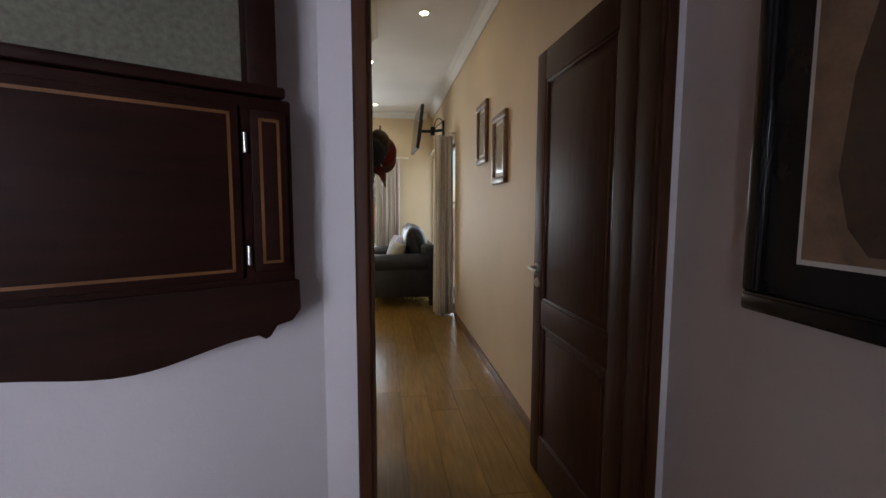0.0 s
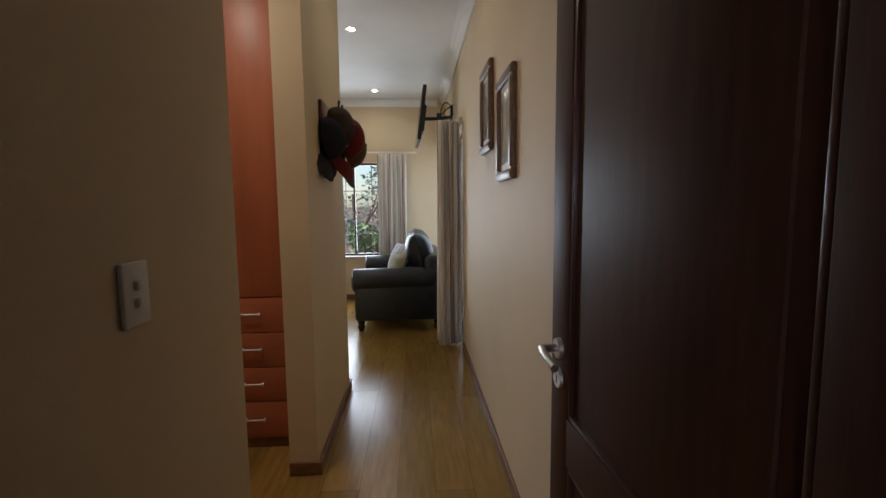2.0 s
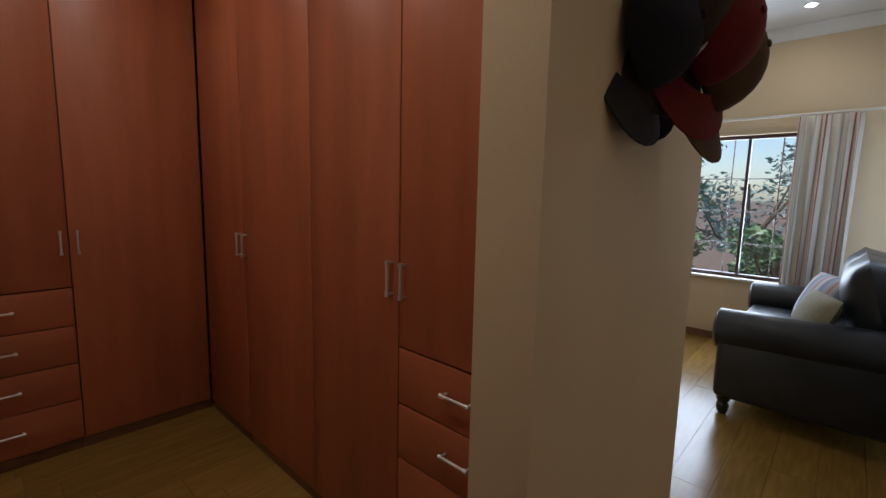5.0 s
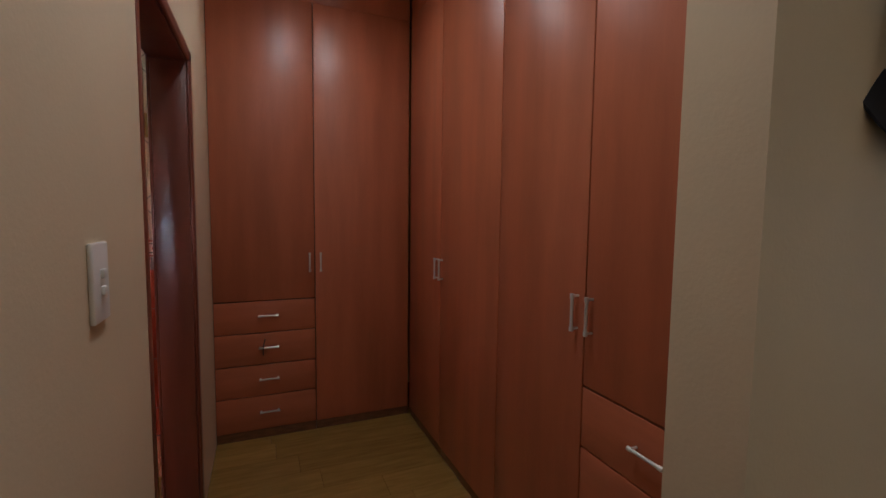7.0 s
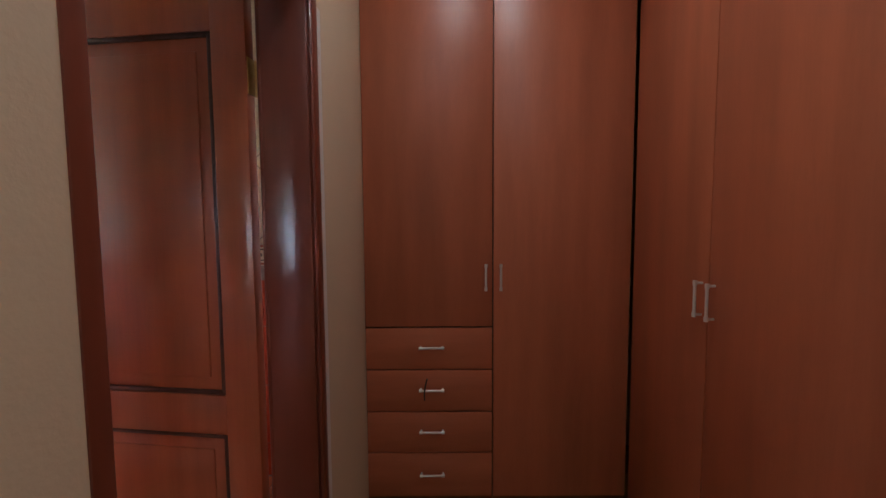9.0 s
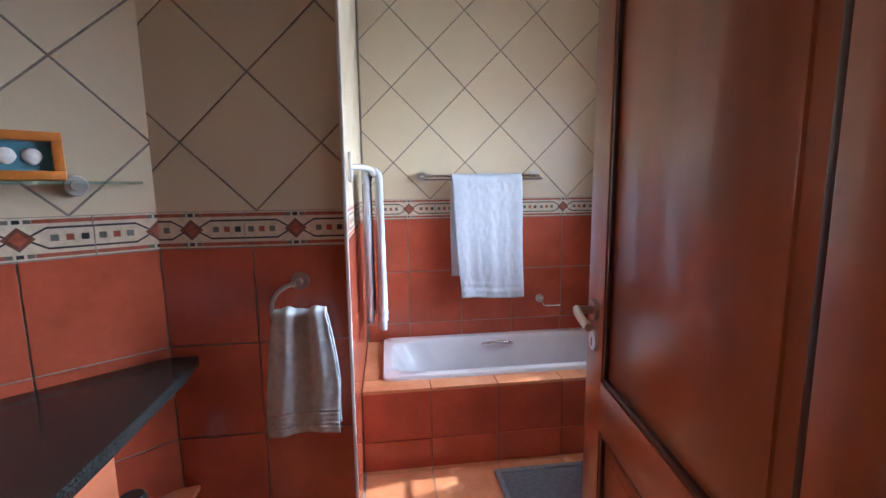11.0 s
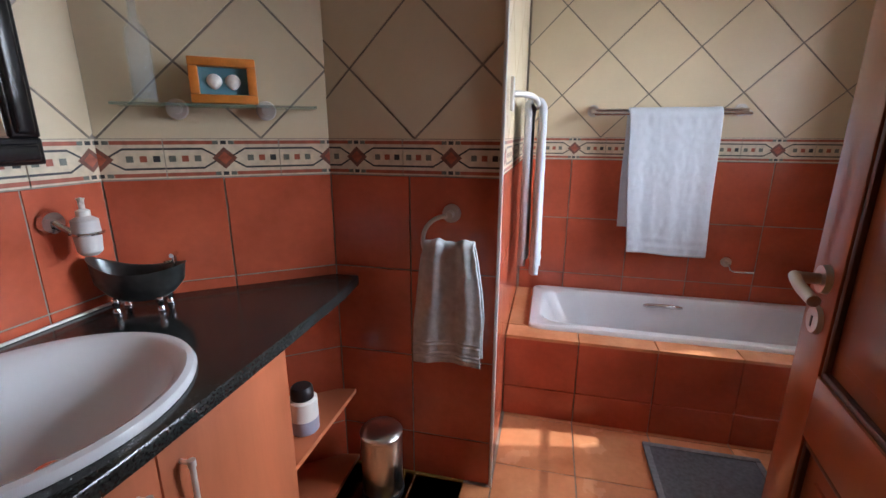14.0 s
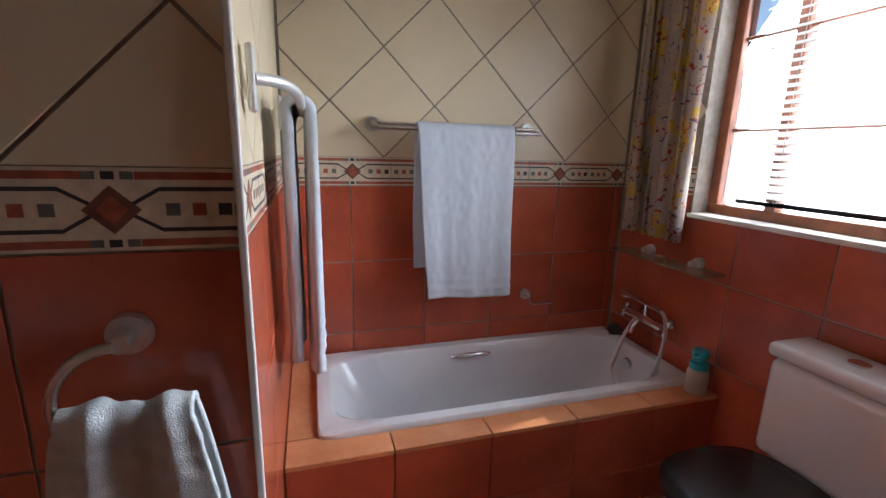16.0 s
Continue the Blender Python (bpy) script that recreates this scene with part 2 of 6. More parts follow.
CUSHG = material("olive_beige_linen", (0.26, 0.23, 0.15), 0.9, vary=0.12, scale=30, bump=0.06, fine=260)
CUSHP = stripes("patchwork_cushion_cloth", 0, (0.5, 0.5, 0.55), ((0, (0.42, 0.46, 0.55)), (0.3, (0.55, 0.30, 0.24)), (0.45, (0.60, 0.60, 0.64)), (0.7, (0.28, 0.32, 0.44))), 3)
CURT = stripes("striped_curtain_cloth", 0, (0.6, 0.58, 0.52), ((0, (0.60, 0.57, 0.50)), (0.30, (0.34, 0.09, 0.09)), (0.36, (0.58, 0.55, 0.49)), (0.55, (0.40, 0.36, 0.32)), (0.62, (0.62, 0.59, 0.53)), (0.80, (0.46, 0.20, 0.18)), (0.84, (0.56, 0.53, 0.47))), 5)
BATHCURT = printed("printed_curtain_cloth")
CLOCKWOOD = material("near_black_mahogany", (0.020, 0.006, 0.004), 0.55, vary=0.3, scale=4, stretch=(1, 8, 8), bump=0.015, spec=0.14)
INLAY = material("boxwood_inlay", (0.16, 0.065, 0.02), 0.4, vary=0.2)
DIAL = material("aged_grey_dial_cloth", (0.13, 0.125, 0.09), 0.7, vary=0.25, scale=14, stretch=(6, 6, 0.7), bump=0.06, fine=120)
PRINT1 = material("brown_art_print", (0.26, 0.16, 0.10), 0.35, vary=0.35, scale=6, stretch=(2, 2, 0.6), bump=0.0)
PRINTB = material("black_art_mount", (0.018, 0.018, 0.02), 0.25, vary=0.1, bump=0.0)
MATWHITE = material("white_card", (0.70, 0.68, 0.64), 0.6, vary=0.03, bump=0.0)
GOLDWOOD = material("bronze_brown_frame_wood", (0.15, 0.075, 0.03), 0.35, vary=0.3, scale=10, stretch=(6, 6, 2))
GREYPRINT = material("grey_landscape_print", (0.22, 0.22, 0.20), 0.12, vary=0.4, scale=8, stretch=(1, 1, 2), bump=0.0)
SOIL = material("garden_soil", (0.14, 0.09, 0.06), 0.95, vary=0.3, scale=8, bump=0.1)
LEAFA = material("green_leaf", (0.12, 0.20, 0.08), 0.5, vary=0.4, scale=3, bump=0.0)
LEAFB = material("blue_green_leaf", (0.13, 0.22, 0.20), 0.5, vary=0.4, scale=3, bump=0.0)
BARK = material("bark", (0.12, 0.08, 0.05), 0.9, vary=0.3, scale=20, bump=0.1)
ROCK = material("grey_rock", (0.24, 0.20, 0.17), 0.9, vary=0.3, scale=6, bump=0.1)
OCHRE = material("terracotta_post", (0.36, 0.13, 0.05), 0.8, vary=0.25)
LAMPGLOW = glowing("lamp_glow", (1.0, 0.86, 0.62), 60)
SLAT = material("white_blind_slat", (0.80, 0.80, 0.78), 0.35, vary=0.03, bump=0.0)

# ---- mesh helpers ----


def box(bm, x0, y0, z0, x1, y1, z1, mi=0):
    v = [bm.verts.new((x, y, z)) for x in (x0, x1) for y in (y0, y1) for z in (z0, z1)]
    for q in ((0, 1, 3, 2), (4, 6, 7, 5), (0, 4, 5, 1), (2, 3, 7, 6), (0, 2, 6, 4), (1, 5, 7, 3)):
        bm.faces.new([v[i] for i in q]).material_index = mi


def rbox(bm, x0, y0, z0, x1, y1, z1, r=0.004, seg=2):
    """A box with rounded edges, of its own verts."""
    t = bmesh.new()
    box(t, x0, y0, z0, x1, y1, z1)
    bmesh.ops.recalc_face_normals(t, faces=t.faces)
    bmesh.ops.bevel(t, geom=list(t.edges), offset=r, segments=seg, affect="EDGES", profile=0.5)
    merge(bm, t)


def merge(bm, other):
    me = bpy.data.meshes.new("tmp")
    other.to_mesh(me)
    other.free()
    bm.from_mesh(me)
    bpy.data.meshes.remove(me)


def prism(bm, poly, z0, z1, mi=0):
    a = [bm.verts.new((x, y, z0)) for x, y in poly]
    b = [bm.verts.new((x, y, z1)) for x, y in poly]
    n = len(poly)
    bm.faces.new(a[::-1]).material_index = mi
    bm.faces.new(b).material_index = mi
    for i in range(n):
        bm.faces.new((a[i], a[(i + 1) % n], b[(i + 1) % n], b[i])).material_index = mi


def tube(bm, pts, r, seg=12, cap=True):
    """A round bar through points; r may be one radius or one for each point."""
    pts = [Vector(p) for p in pts]
    rs = r if isinstance(r, (list, tuple)) else [r] * len(pts)
    rings, up = [], None
    for i, p in enumerate(pts):
        d = (pts[min(i + 1, len(pts) - 1)] - pts[max(i - 1, 0)]).normalized()
        if up is None:
            up = d.orthogonal().normalized()
        up = (up - d * up.dot(d)).normalized()
        side = d.cross(up)
        rings.append([bm.verts.new(p + rs[i] * (math.cos(a) * up + math.sin(a) * side)) for a in (2 * math.pi * k / seg for k in range(seg))])
    for a, b in zip(rings, rings[1:]):
        for k in range(seg):
            bm.faces.new((a[k], a[(k + 1) % seg], b[(k + 1) % seg], b[k]))
    if cap:
        bm.faces.new(rings[0][::-1])
        bm.faces.new(rings[-1])


def lathe(bm, prof, seg=24, sx=1.0, sy=1.0, cx=0.0, cy=0.0):
    rings = [[bm.verts.new((cx + sx * r * math.cos(2 * math.pi * k / seg), cy + sy * r * math.sin(2 * math.pi * k / seg), z)) for k in range(seg)] for r, z in prof]
    for a, b in zip(rings, rings[1:]):
        for k in range(seg):
            bm.faces.new((a[k], a[(k + 1) % seg], b[(k + 1) % seg], b[k]))
    bm.faces.new(rings[0][::-1])
    bm.faces.new(rings[-1])


def arc(p0, p1, p2, n=10):
    """Points of a smooth bend from p0 to p2, pulled to p1."""
    p0, p1, p2 = Vector(p0), Vector(p1), Vector(p2)
    return [(1 - t) ** 2 * p0 + 2 * t * (1 - t) * p1 + t * t * p2 for t in (k / n for k in range(n + 1))]


def mesh_of(name, bm, mats, smooth=False):
    bmesh.ops.recalc_face_normals(bm, faces=bm.faces)
    me = bpy.data.meshes.new(name)
    bm.to_mesh(me)
    bm.free()
    for m in mats if isinstance(mats, (list, tuple)) else [mats]:
        me.materials.append(m)
    if smooth:
        me.polygons.foreach_set("use_smooth", [True] * len(me.polygons))
        me.set_sharp_from_angle(angle=radians(40))
    return me


def part(name, bm, mats, parent=None, label="", smooth=False, m=None):
    ob = new(name, mesh_of(name, bm, mats, smooth))
    if parent is not None:
        ob.parent = parent
    if m is not None:
        ob.matrix_basis = m
    if label:
        ob["label"] = label
    return ob


def thing(name, m, label, category, group=""):
    return tagged(thing_at(name, m), label, category, group)


def thing_at(name, m):
    ob = new(name)
    ob.empty_display_size = 0.1
    ob.matrix_basis = m
    return ob


def structure(name, bm, mats, label, category):
    return tagged(part(name, bm, mats), label, category, "", "structure")


# ---- plan ----
CZ = 3.0            # ceiling height
RX = 1.28           # hall, wall with the pictures
HX = 0.28           # hall, wall with the switch and pillar face
LY = 2.505           # dressing passage, wall with the bathroom door
WY, WX = 3.77, -2.29   # wardrobe fronts
BY, TX, AX = -0.08, -2.57, -0.95   # bathroom: bath wall, window wall, bath niche end
PY = 1.095          # tiled partition face
MX = 0.16           # mirror wall face
IY = 2.38           # bathroom side of the door wall
C0, C1 = Vector((-0.357, PY)), Vector((MX, 1.485))   # slanting tiled wall

walls = []


def wall(name, boxes, mats=PLASTER, label="smooth cream painted plaster wall"):
    bm = bmesh.new()
    for b in boxes:
        box(bm, *b)
    return structure(name, bm, mats, label, "wall")


# hall, entry wall with its doorway, picture wall
wall("wall_hall_pictures", [(RX, 1.51, 0, RX + 0.18, 5.55, CZ), (RX, 5.55, 2.22, RX + 0.18, 8.0, CZ), (RX, 7.95, 0, RX + 0.18, 8.1, 2.22)])
wall("wall_entry", [(0.232, 1.392, 0, 0.33, 1.51, CZ), (1.225, 1.392, 0, 1.5, 1.51, CZ), (0.33, 1.392, 2.14, 1.225, 1.51, CZ)], PALE, "pale painted wall round the hall doorway, tinted lilac for window light")
wall("wall_hall_switch", [(MX + 0.02, 1.512, 0, HX, 2.565, CZ)])
wall("wall_bathroom_door", [(-2.88, IY + 0.02, 0, -1.515, LY, CZ), (-0.68, IY + 0.02, 0, MX + 0.018, LY, CZ), (-1.515, IY + 0.02, 2.13, -0.68, LY, CZ)])
wall("wall_pillar", [(0.125, 3.49, 0, 0.275, 4.60, CZ), (-3.6, 4.42, 0, 0.123, 4.60, CZ)])
wall("wall_dressing_end", [(-3.0, LY, 0, -2.88, 4.42, CZ)])
wall("wall_living_window", [(-3.6, 8.0, 0, -1.75, 8.2, CZ), (0.30, 8.0, 0, RX + 0.18, 8.2, CZ), (-1.75, 8.0, 0, 0.30, 8.2, 0.66), (-1.75, 8.0, 2.08, 0.30, 8.2, CZ)])
wall("wall_living_far", [(-3.75, 4.42, 0, -3.6, 8.2, CZ)])
# slanting wall, thin core; tiles lie on its bathroom side
bm = bmesh.new()
prism(bm, [(-0.345, 1.085), (0.182, 1.468), (0.232, 1.392), (-0.31, 0.977)], 0, CZ)
prism(bm, [(0.1825, 1.470), (MX + 0.0225, 1.512), (0.232, 1.512), (0.234, 1.393)], 0, CZ)
structure("wall_slanting", bm, PALE, "pale painted slanting wall behind the clock, tinted lilac for window light", "wall")
wall("wall_start_room", [(-0.93, 0.98, 0, -0.31, 1.075, CZ), (-0.93, -2.6, 0, -0.83, 0.98, CZ), 
                         (-0.93, -2.72, 0, -0.8, -2.6, CZ), (-0.8, -2.72, 0, -0.04, -2.6, 0.95), (-0.8, -2.72, 2.25, -0.04, -2.6, CZ), (-0.04, -2.72, 0, 1.5, -2.6, CZ)], PALE, "pale painted plaster wall, tinted lilac for window light")
wall("wall_start_print", [(1.27, -2.6, 0, 1.5, 1.39, CZ)], MAUVE, "painted wall with the framed print, tinted mauve-beige for dimmer light")
wall("wall_bath_back", [(-2.75, BY - 0.15, 0, -0.93, BY - 0.012, CZ)], GROUT, "grouted wall behind the bath")
wall("wall_bath_window", [(-2.75, BY - 0.012, 0, TX - 0.012, 2.40, 1.10), (-2.75, BY - 0.012, 2.12, TX - 0.012, 2.40, CZ), (-2.75, BY - 0.012, 1.10, TX - 0.012, 0.34, 2.12), (-2.75, 1.52, 1.10, TX - 0.012, 2.40, 2.12)], GROUT, "grouted wall round the bathroom window")

# floors and ceilings
bm = bmesh.new()
for b in ((-3.75, LY, -0.2, 1.5, 8.2, -0.012), (HX - 0.03, 1.39, -0.2, 1.5, LY, -0.012), (-0.95, -2.72, -0.2, 1.5, 1.39, -0.012)):
    box(bm, *b)
floor_wood = structure("floor", bm, SUBFLOOR, "oak laminate plank floor with a satin sheen", "floor")
bm = bmesh.new()
box(bm, -2.75, BY - 0.15, -0.2, HX - 0.032, LY - 0.002, -0.0035)
floor_tile = structure("floor_bathroom", bm, GROUT, "terracotta tiled bathroom floor with grey grout", "floor")
bm = bmesh.new()
box(bm, -3.75, -2.75, CZ, 1.5, 8.2, CZ + 0.15)
structure("ceiling", bm, CEIL, "plain white painted ceiling", "ceiling")


def cornice(name, p0, p1, inward):
    """A coved plaster cornice along a wall top."""
    p0, p1, inward = Vector((*p0, 0)), Vector((*p1, 0)), Vector((*inward, 0))
    prof = [(0, -0.10), (0.012, -0.10), (0.016, -0.085), (0.03, -0.06), (0.055, -0.032), (0.085, -0.018), (0.09, -0.012), (0.10, -0.012), (0.10, -0.001), (0, -0.001)]
    bm = bmesh.new()
    ends = [[bm.verts.new(p + inward * a + Vector((0, 0, CZ + h))) for a, h in prof] for p in (p0, p1)]
    n = len(prof)
    for i in range(n):
        bm.faces.new((ends[0][i], ends[0][(i + 1) % n], ends[1][(i + 1) % n], ends[1][i]))
    bm.faces.new(ends[0])
    bm.faces.new(ends[1])
    structure(name, bm, CEIL, "white coved plaster cornice", "cornice")


cornice("trim_cornice_hall", (RX - 0.001, 1.52), (RX - 0.001, 7.99), (-1, 0))
cornice("trim_cornice_window", (-3.5, 7.999), (RX - 0.1, 7.999), (0, -1))
cornice("trim_cornice_pillar", (0.276, 3.5), (0.276, 4.6), (1, 0))
cornice("trim_cornice_passage", (-1.6, LY + 0.001), (MX + 0.018, LY + 0.001), (0, 1))


def skirting(name, x0, y0, x1, y1):
    bm = bmesh.new()
    rbox(bm, x0, y0, 0, x1, y1, 0.072, 0.004)
    structure(name, bm, SKIRT, "varnished brown wooden skirting board", "skirting")


skirting("baseboard_hall", RX - 0.016, 2.36, RX - 0.001, 5.5)
skirting("baseboard_pillar", 0.276, 3.49, 0.292, 4.6)
skirting("baseboard_pillar_end", 0.125, 3.474, 0.292, 3.489)
skirting("baseboard_living", -3.5, 7.983, RX - 0.02, 7.999)
skirting("baseboard_pillar_back", -3.5, 4.601, 0.292, 4.617)
skirting("baseboard_switch_wall", HX + 0.001, 1.56, HX + 0.016, 2.58)
skirting("baseboard_passage", -0.56, LY + 0.001, MX + 0.018, LY + 0.016)

# ---- doors ----


def door_leaf(name, m, w, h, mat, label, lever_side, brass_at=(0.22, 1.82)):
    """A two-panel door: hinge at the origin, leaf along +y, seen face at -x."""
    d = thing(name, m, label, "door")
    bm = bmesh.new()
    st, t = 0.105, 0.040
    x0, x1 = 0.0, t
    for a in ((0.0, st), (w - st, w)):
        rbox(bm, x0, a[0], 0, x1, a[1], h, 0.003)
    for a in ((0, 0.20), (0.78, 0.90), (h - 0.14, h)):
        rbox(bm, x0, st - 0.002, a[0], x1, w - st + 0.002, a[1], 0.003)
    part("stiles_and_rails", bm, mat, d, smooth=True)
    for z0, z1 in ((0.20, 0.78), (0.90, h - 0.14)):
        bm = bmesh.new()
        rbox(bm, x0 + 0.012, st - 0.004, z0 - 0.004, x1 - 0.012, w - st + 0.004, z1 + 0.004, 0.002)
        rbox(bm, x0 + 0.006, st + 0.05, z0 + 0.05, x1 - 0.006, w - st - 0.05, z1 - 0.05, 0.006)
        part("panel", bm, mat, d, smooth=True)
        for ya, yb, za, zb in ((st, st + 0.014, z0, z1), (w - st - 0.014, w - st, z0, z1), (st, w - st, z0, z0 + 0.014), (st, w - st, z1 - 0.014, z1)):
            bm = bmesh.new()
            rbox(bm, x0 + 0.003, ya, za, x1 - 0.003, yb, zb, 0.004)
            part("bead", bm, DARKMOULD, d, smooth=True)
    for side in (-1, 1):
        xs = x0 if side < 0 else x1
        hz, hy = 1.06, w - 0.058
        bm = bmesh.new()
        tube(bm, [(xs, hy, hz), (xs + side * 0.010, hy, hz)], [0.026, 0.024], 20)
        tube(bm, [(xs + side * 0.008, hy, hz), (xs + side * 0.045, hy, hz)], 0.010, 14)
        tube(bm, arc((xs + side * 0.043, hy + 0.008, hz), (xs + side * 0.058, hy - 0.045, hz), (xs + side * 0.055, hy - 0.115, hz - 0.006), 10), 0.0095, 14)
        part("lever_handle", bm, STEEL, d, "brushed steel lever handle", True)
        bm = bmesh.new()
        tube(bm, [(xs, hy, hz - 0.075), (xs + side * 0.008, hy, hz - 0.075)], [0.026, 0.024], 20)
        plate = part("keyhole_plate", bm, STEEL, d, "round steel keyhole plate", True)
        bm = bmesh.new()
        box(bm, xs + side * 0.0082, hy - 0.003, hz - 0.088, xs + side * 0.0090, hy + 0.003, hz - 0.068)
        part("keyhole", bm, BLACKP, plate)
    for z in brass_at:
        bm = bmesh.new()
        tube(bm, [(x1 + 0.004, -0.004, z - 0.05), (x1 + 0.004, -0.004, z + 0.05)], 0.006, 10)
        rbox(bm, x0 + 0.004, -0.003, z - 0.05, x1, 0.0005, z + 0.05, 0.001)
        part("hinge", bm, BRASS, d, "brass butt hinge", True)
    return d


DARKMOULD = material("dark_moulding", (0.05, 0.016, 0.010), 0.3, vary=0.3, scale=6, stretch=(6, 6, 1))


def door_frame(name, x0, x1, y0, y1, top, mat, label, arch=0.055, proud=0.018, both=True):
    """Jambs and head lining an opening, with rounded architraves on both faces."""
    bm = bmesh.new()
    for a, b in ((x0 - 0.03, x0 + 0.004), (x1 - 0.004, x1 + 0.03)):
        rbox(bm, a, y0 - 0.003, 0, b, y1 + 0.003, top + 0.03, 0.003)
    rbox(bm, x0, y0 - 0.003, top, x1, y1 + 0.003, top + 0.03, 0.003)
    for y, s in ((y0, -1), (y1, 1)):
        ya, yb = sorted((y + s * 0.001, y + s * proud))
        for a, b in ((x0 - arch, x0 - 0.004), (x1 + 0.004, x1 + arch)):
            if a > x0 and s > 0 and not both:
                continue
            rbox(bm, a, ya, 0, b, yb, top + arch, 0.008, 3)
        rbox(bm, x0 - arch, ya, top + 0.006, x1 + arch, yb, top + arch, 0.008, 3)
    o = structure(name, bm, mat, label, "door frame")
    o.data.polygons.foreach_set("use_smooth", [True] * len(o.data.polygons))
    o.data.set_sharp_from_angle(angle=radians(40))


door_frame("door_frame_1", 0.365, 1.195, 1.392, 1.51, 2.115, MAHOG, "dark mahogany frame of the hall doorway", 0.045)
door_frame("door_frame_2", -1.485, -0.71, IY + 0.0, LY, 2.105, FRAMEWOOD, "red-brown mahogany frame of the bathroom doorway, darkened for shade", both=False)
door_leaf("hall_door", pose(1.188, 1.50, 0.012, 0, 0, 2.0), 0.82, 2.095, MAHOG, "dark mahogany two-panel door standing open in the hall", 1)
door_leaf("bathroom_door", pose(-1.478, 2.340, 0.012, 0, 0, 172.5), 0.765, 2.085, REDWOOD, "glossy red-brown mahogany door standing open into the bathroom", 1)

bm = bmesh.new()
rbox(bm, -1.615, LY + 0.001, 0, -1.542, LY + 0.006, 2.06, 0.002)
structure("trim_bathroom_door", bm, WHITEP, "white painted strip beside the bathroom door frame", "trim")

# ---- start room: clock and framed print ----


def basis(origin, u, w):
    u, w = Vector(u).normalized(), Vector(w).normalized()
    v = w.cross(u)
    m = Matrix((u, v, w)).transposed().to_4x4()
    m.translation = origin
    return m


cu = Vector((0.866, 0.5, 0))
cw = Vector((0.5, -0.866, 0))
clock = thing("wall_clock", basis(Vector((0.232, 1.392, 0)) - Vector((0.805, 0.593, 0)) * 0.132 + cw * 0.006, cu, cw), "dark mahogany wall clock case with boxwood inlay lines", "clock")
CW = 0.62      # width of the case, to the side of its edge


def outline(bm, pts, d0, d1):
    a = [bm.verts.new((x, y, d0)) for x, y in pts]
    b = [bm.verts.new((x, y, d1)) for x, y in pts]
    bm.faces.new(a[::-1])
    bm.faces.new(b)
    for i in range(len(pts)):
        bm.faces.new((a[i], a[(i + 1) % len(pts)], b[(i + 1) % len(pts)], b[i]))


DEP = 0.145
bm = bmesh.new()
rbox(bm, -CW, 1.205, 0, 0, 1.597, DEP, 0.006)
part("case", bm, CLOCKWOOD, clock, smooth=True)
pts = [(-CW, 1.208), (0.006, 1.208), (0.008, 1.142), (-0.012, 1.118), (-0.045, 1.112), (-0.06, 1.090), (-0.07, 1.086), (-0.085, 1.096)]
pts += [(-0.085 - 0.225 * k / 8, 1.096 - 0.035 * (0.5 - 0.5 * math.cos(math.pi * k / 8))) for k in range(1, 9)]
pts += [(-0.31 - 0.225 * k / 8, 1.061 + 0.035 * (0.5 - 0.5 * math.cos(math.pi * k / 8))) for k in range(1, 9)]
pts += [(-0.56, 1.09), (-0.60, 1.115), (-CW, 1.13)]
bm = bmesh.new()
outline(bm, pts, 0.002, DEP + 0.004)
part("apron", bm, CLOCKWOOD, clock, "scalloped dark wooden apron")
for a0, a1, b0, b1, nm in ((-0.595, -0.11, 1.222, 1.574, "door"), (-0.088, -0.014, 1.235, 1.568, "side_panel")):
    bm = bmesh.new()
    rbox(bm, a0, b0, DEP, a1, b1, DEP + 0.012, 0.003)
    dr = part(nm, bm, CLOCKWOOD, clock, smooth=True)
    g = 0.016
    for p in ((a0 + g, a1 - g, b0 + g, b0 + g + 0.006), (a0 + g, a1 - g, b1 - g - 0.006, b1 - g), (a0 + g, a0 + g + 0.006, b0 + g, b1 - g), (a1 - g - 0.006, a1 - g, b0 + g, b1 - g)):
        bm = bmesh.new()
        box(bm, p[0], p[2], DEP + 0.0121, p[1], p[3], DEP + 0.0130)
        part("inlay_line", bm, INLAY, dr, "pale boxwood inlay line")
for z in (1.27, 1.50):
    bm = bmesh.new()
    tube(bm, [(-0.099, z - 0.02, DEP + 0.010), (-0.099, z + 0.02, DEP + 0.010)], 0.005, 10)
    part("hinge", bm, STEEL, clock, "small bright metal hinge", True)
bm = bmesh.new()
rbox(bm, -CW, 1.599, 0.01, -0.012, 1.622, DEP + 0.008, 0.006)
part("moulding", bm, CLOCKWOOD, clock, smooth=True)
for a in ((-CW + 0.01, -CW + 0.07), (-0.085, -0.022)):
    bm = bmesh.new()
    rbox(bm, a[0], 1.622, 0.02, a[1], 1.93, DEP - 0.01, 0.006)
    part("hood_post", bm, CLOCKWOOD, clock, smooth=True)
bm = bmesh.new()
rbox(bm, -CW + 0.07, 1.624, 0.05, -0.085, 1.93, DEP - 0.05, 0.002)
part("dial", bm, DIAL, clock, "aged grey-green dial backing")
bm = bmesh.new()
outline(bm, [(-CW - 0.01, 1.93), (0.005, 1.93), (0.022, 1.955), (0.03, 2.0), (0.03, 2.06), (-CW - 0.03, 2.06), (-CW - 0.03, 2.0)], 0.004, DEP + 0.02)
part("cornice", bm, CLOCKWOOD, clock)


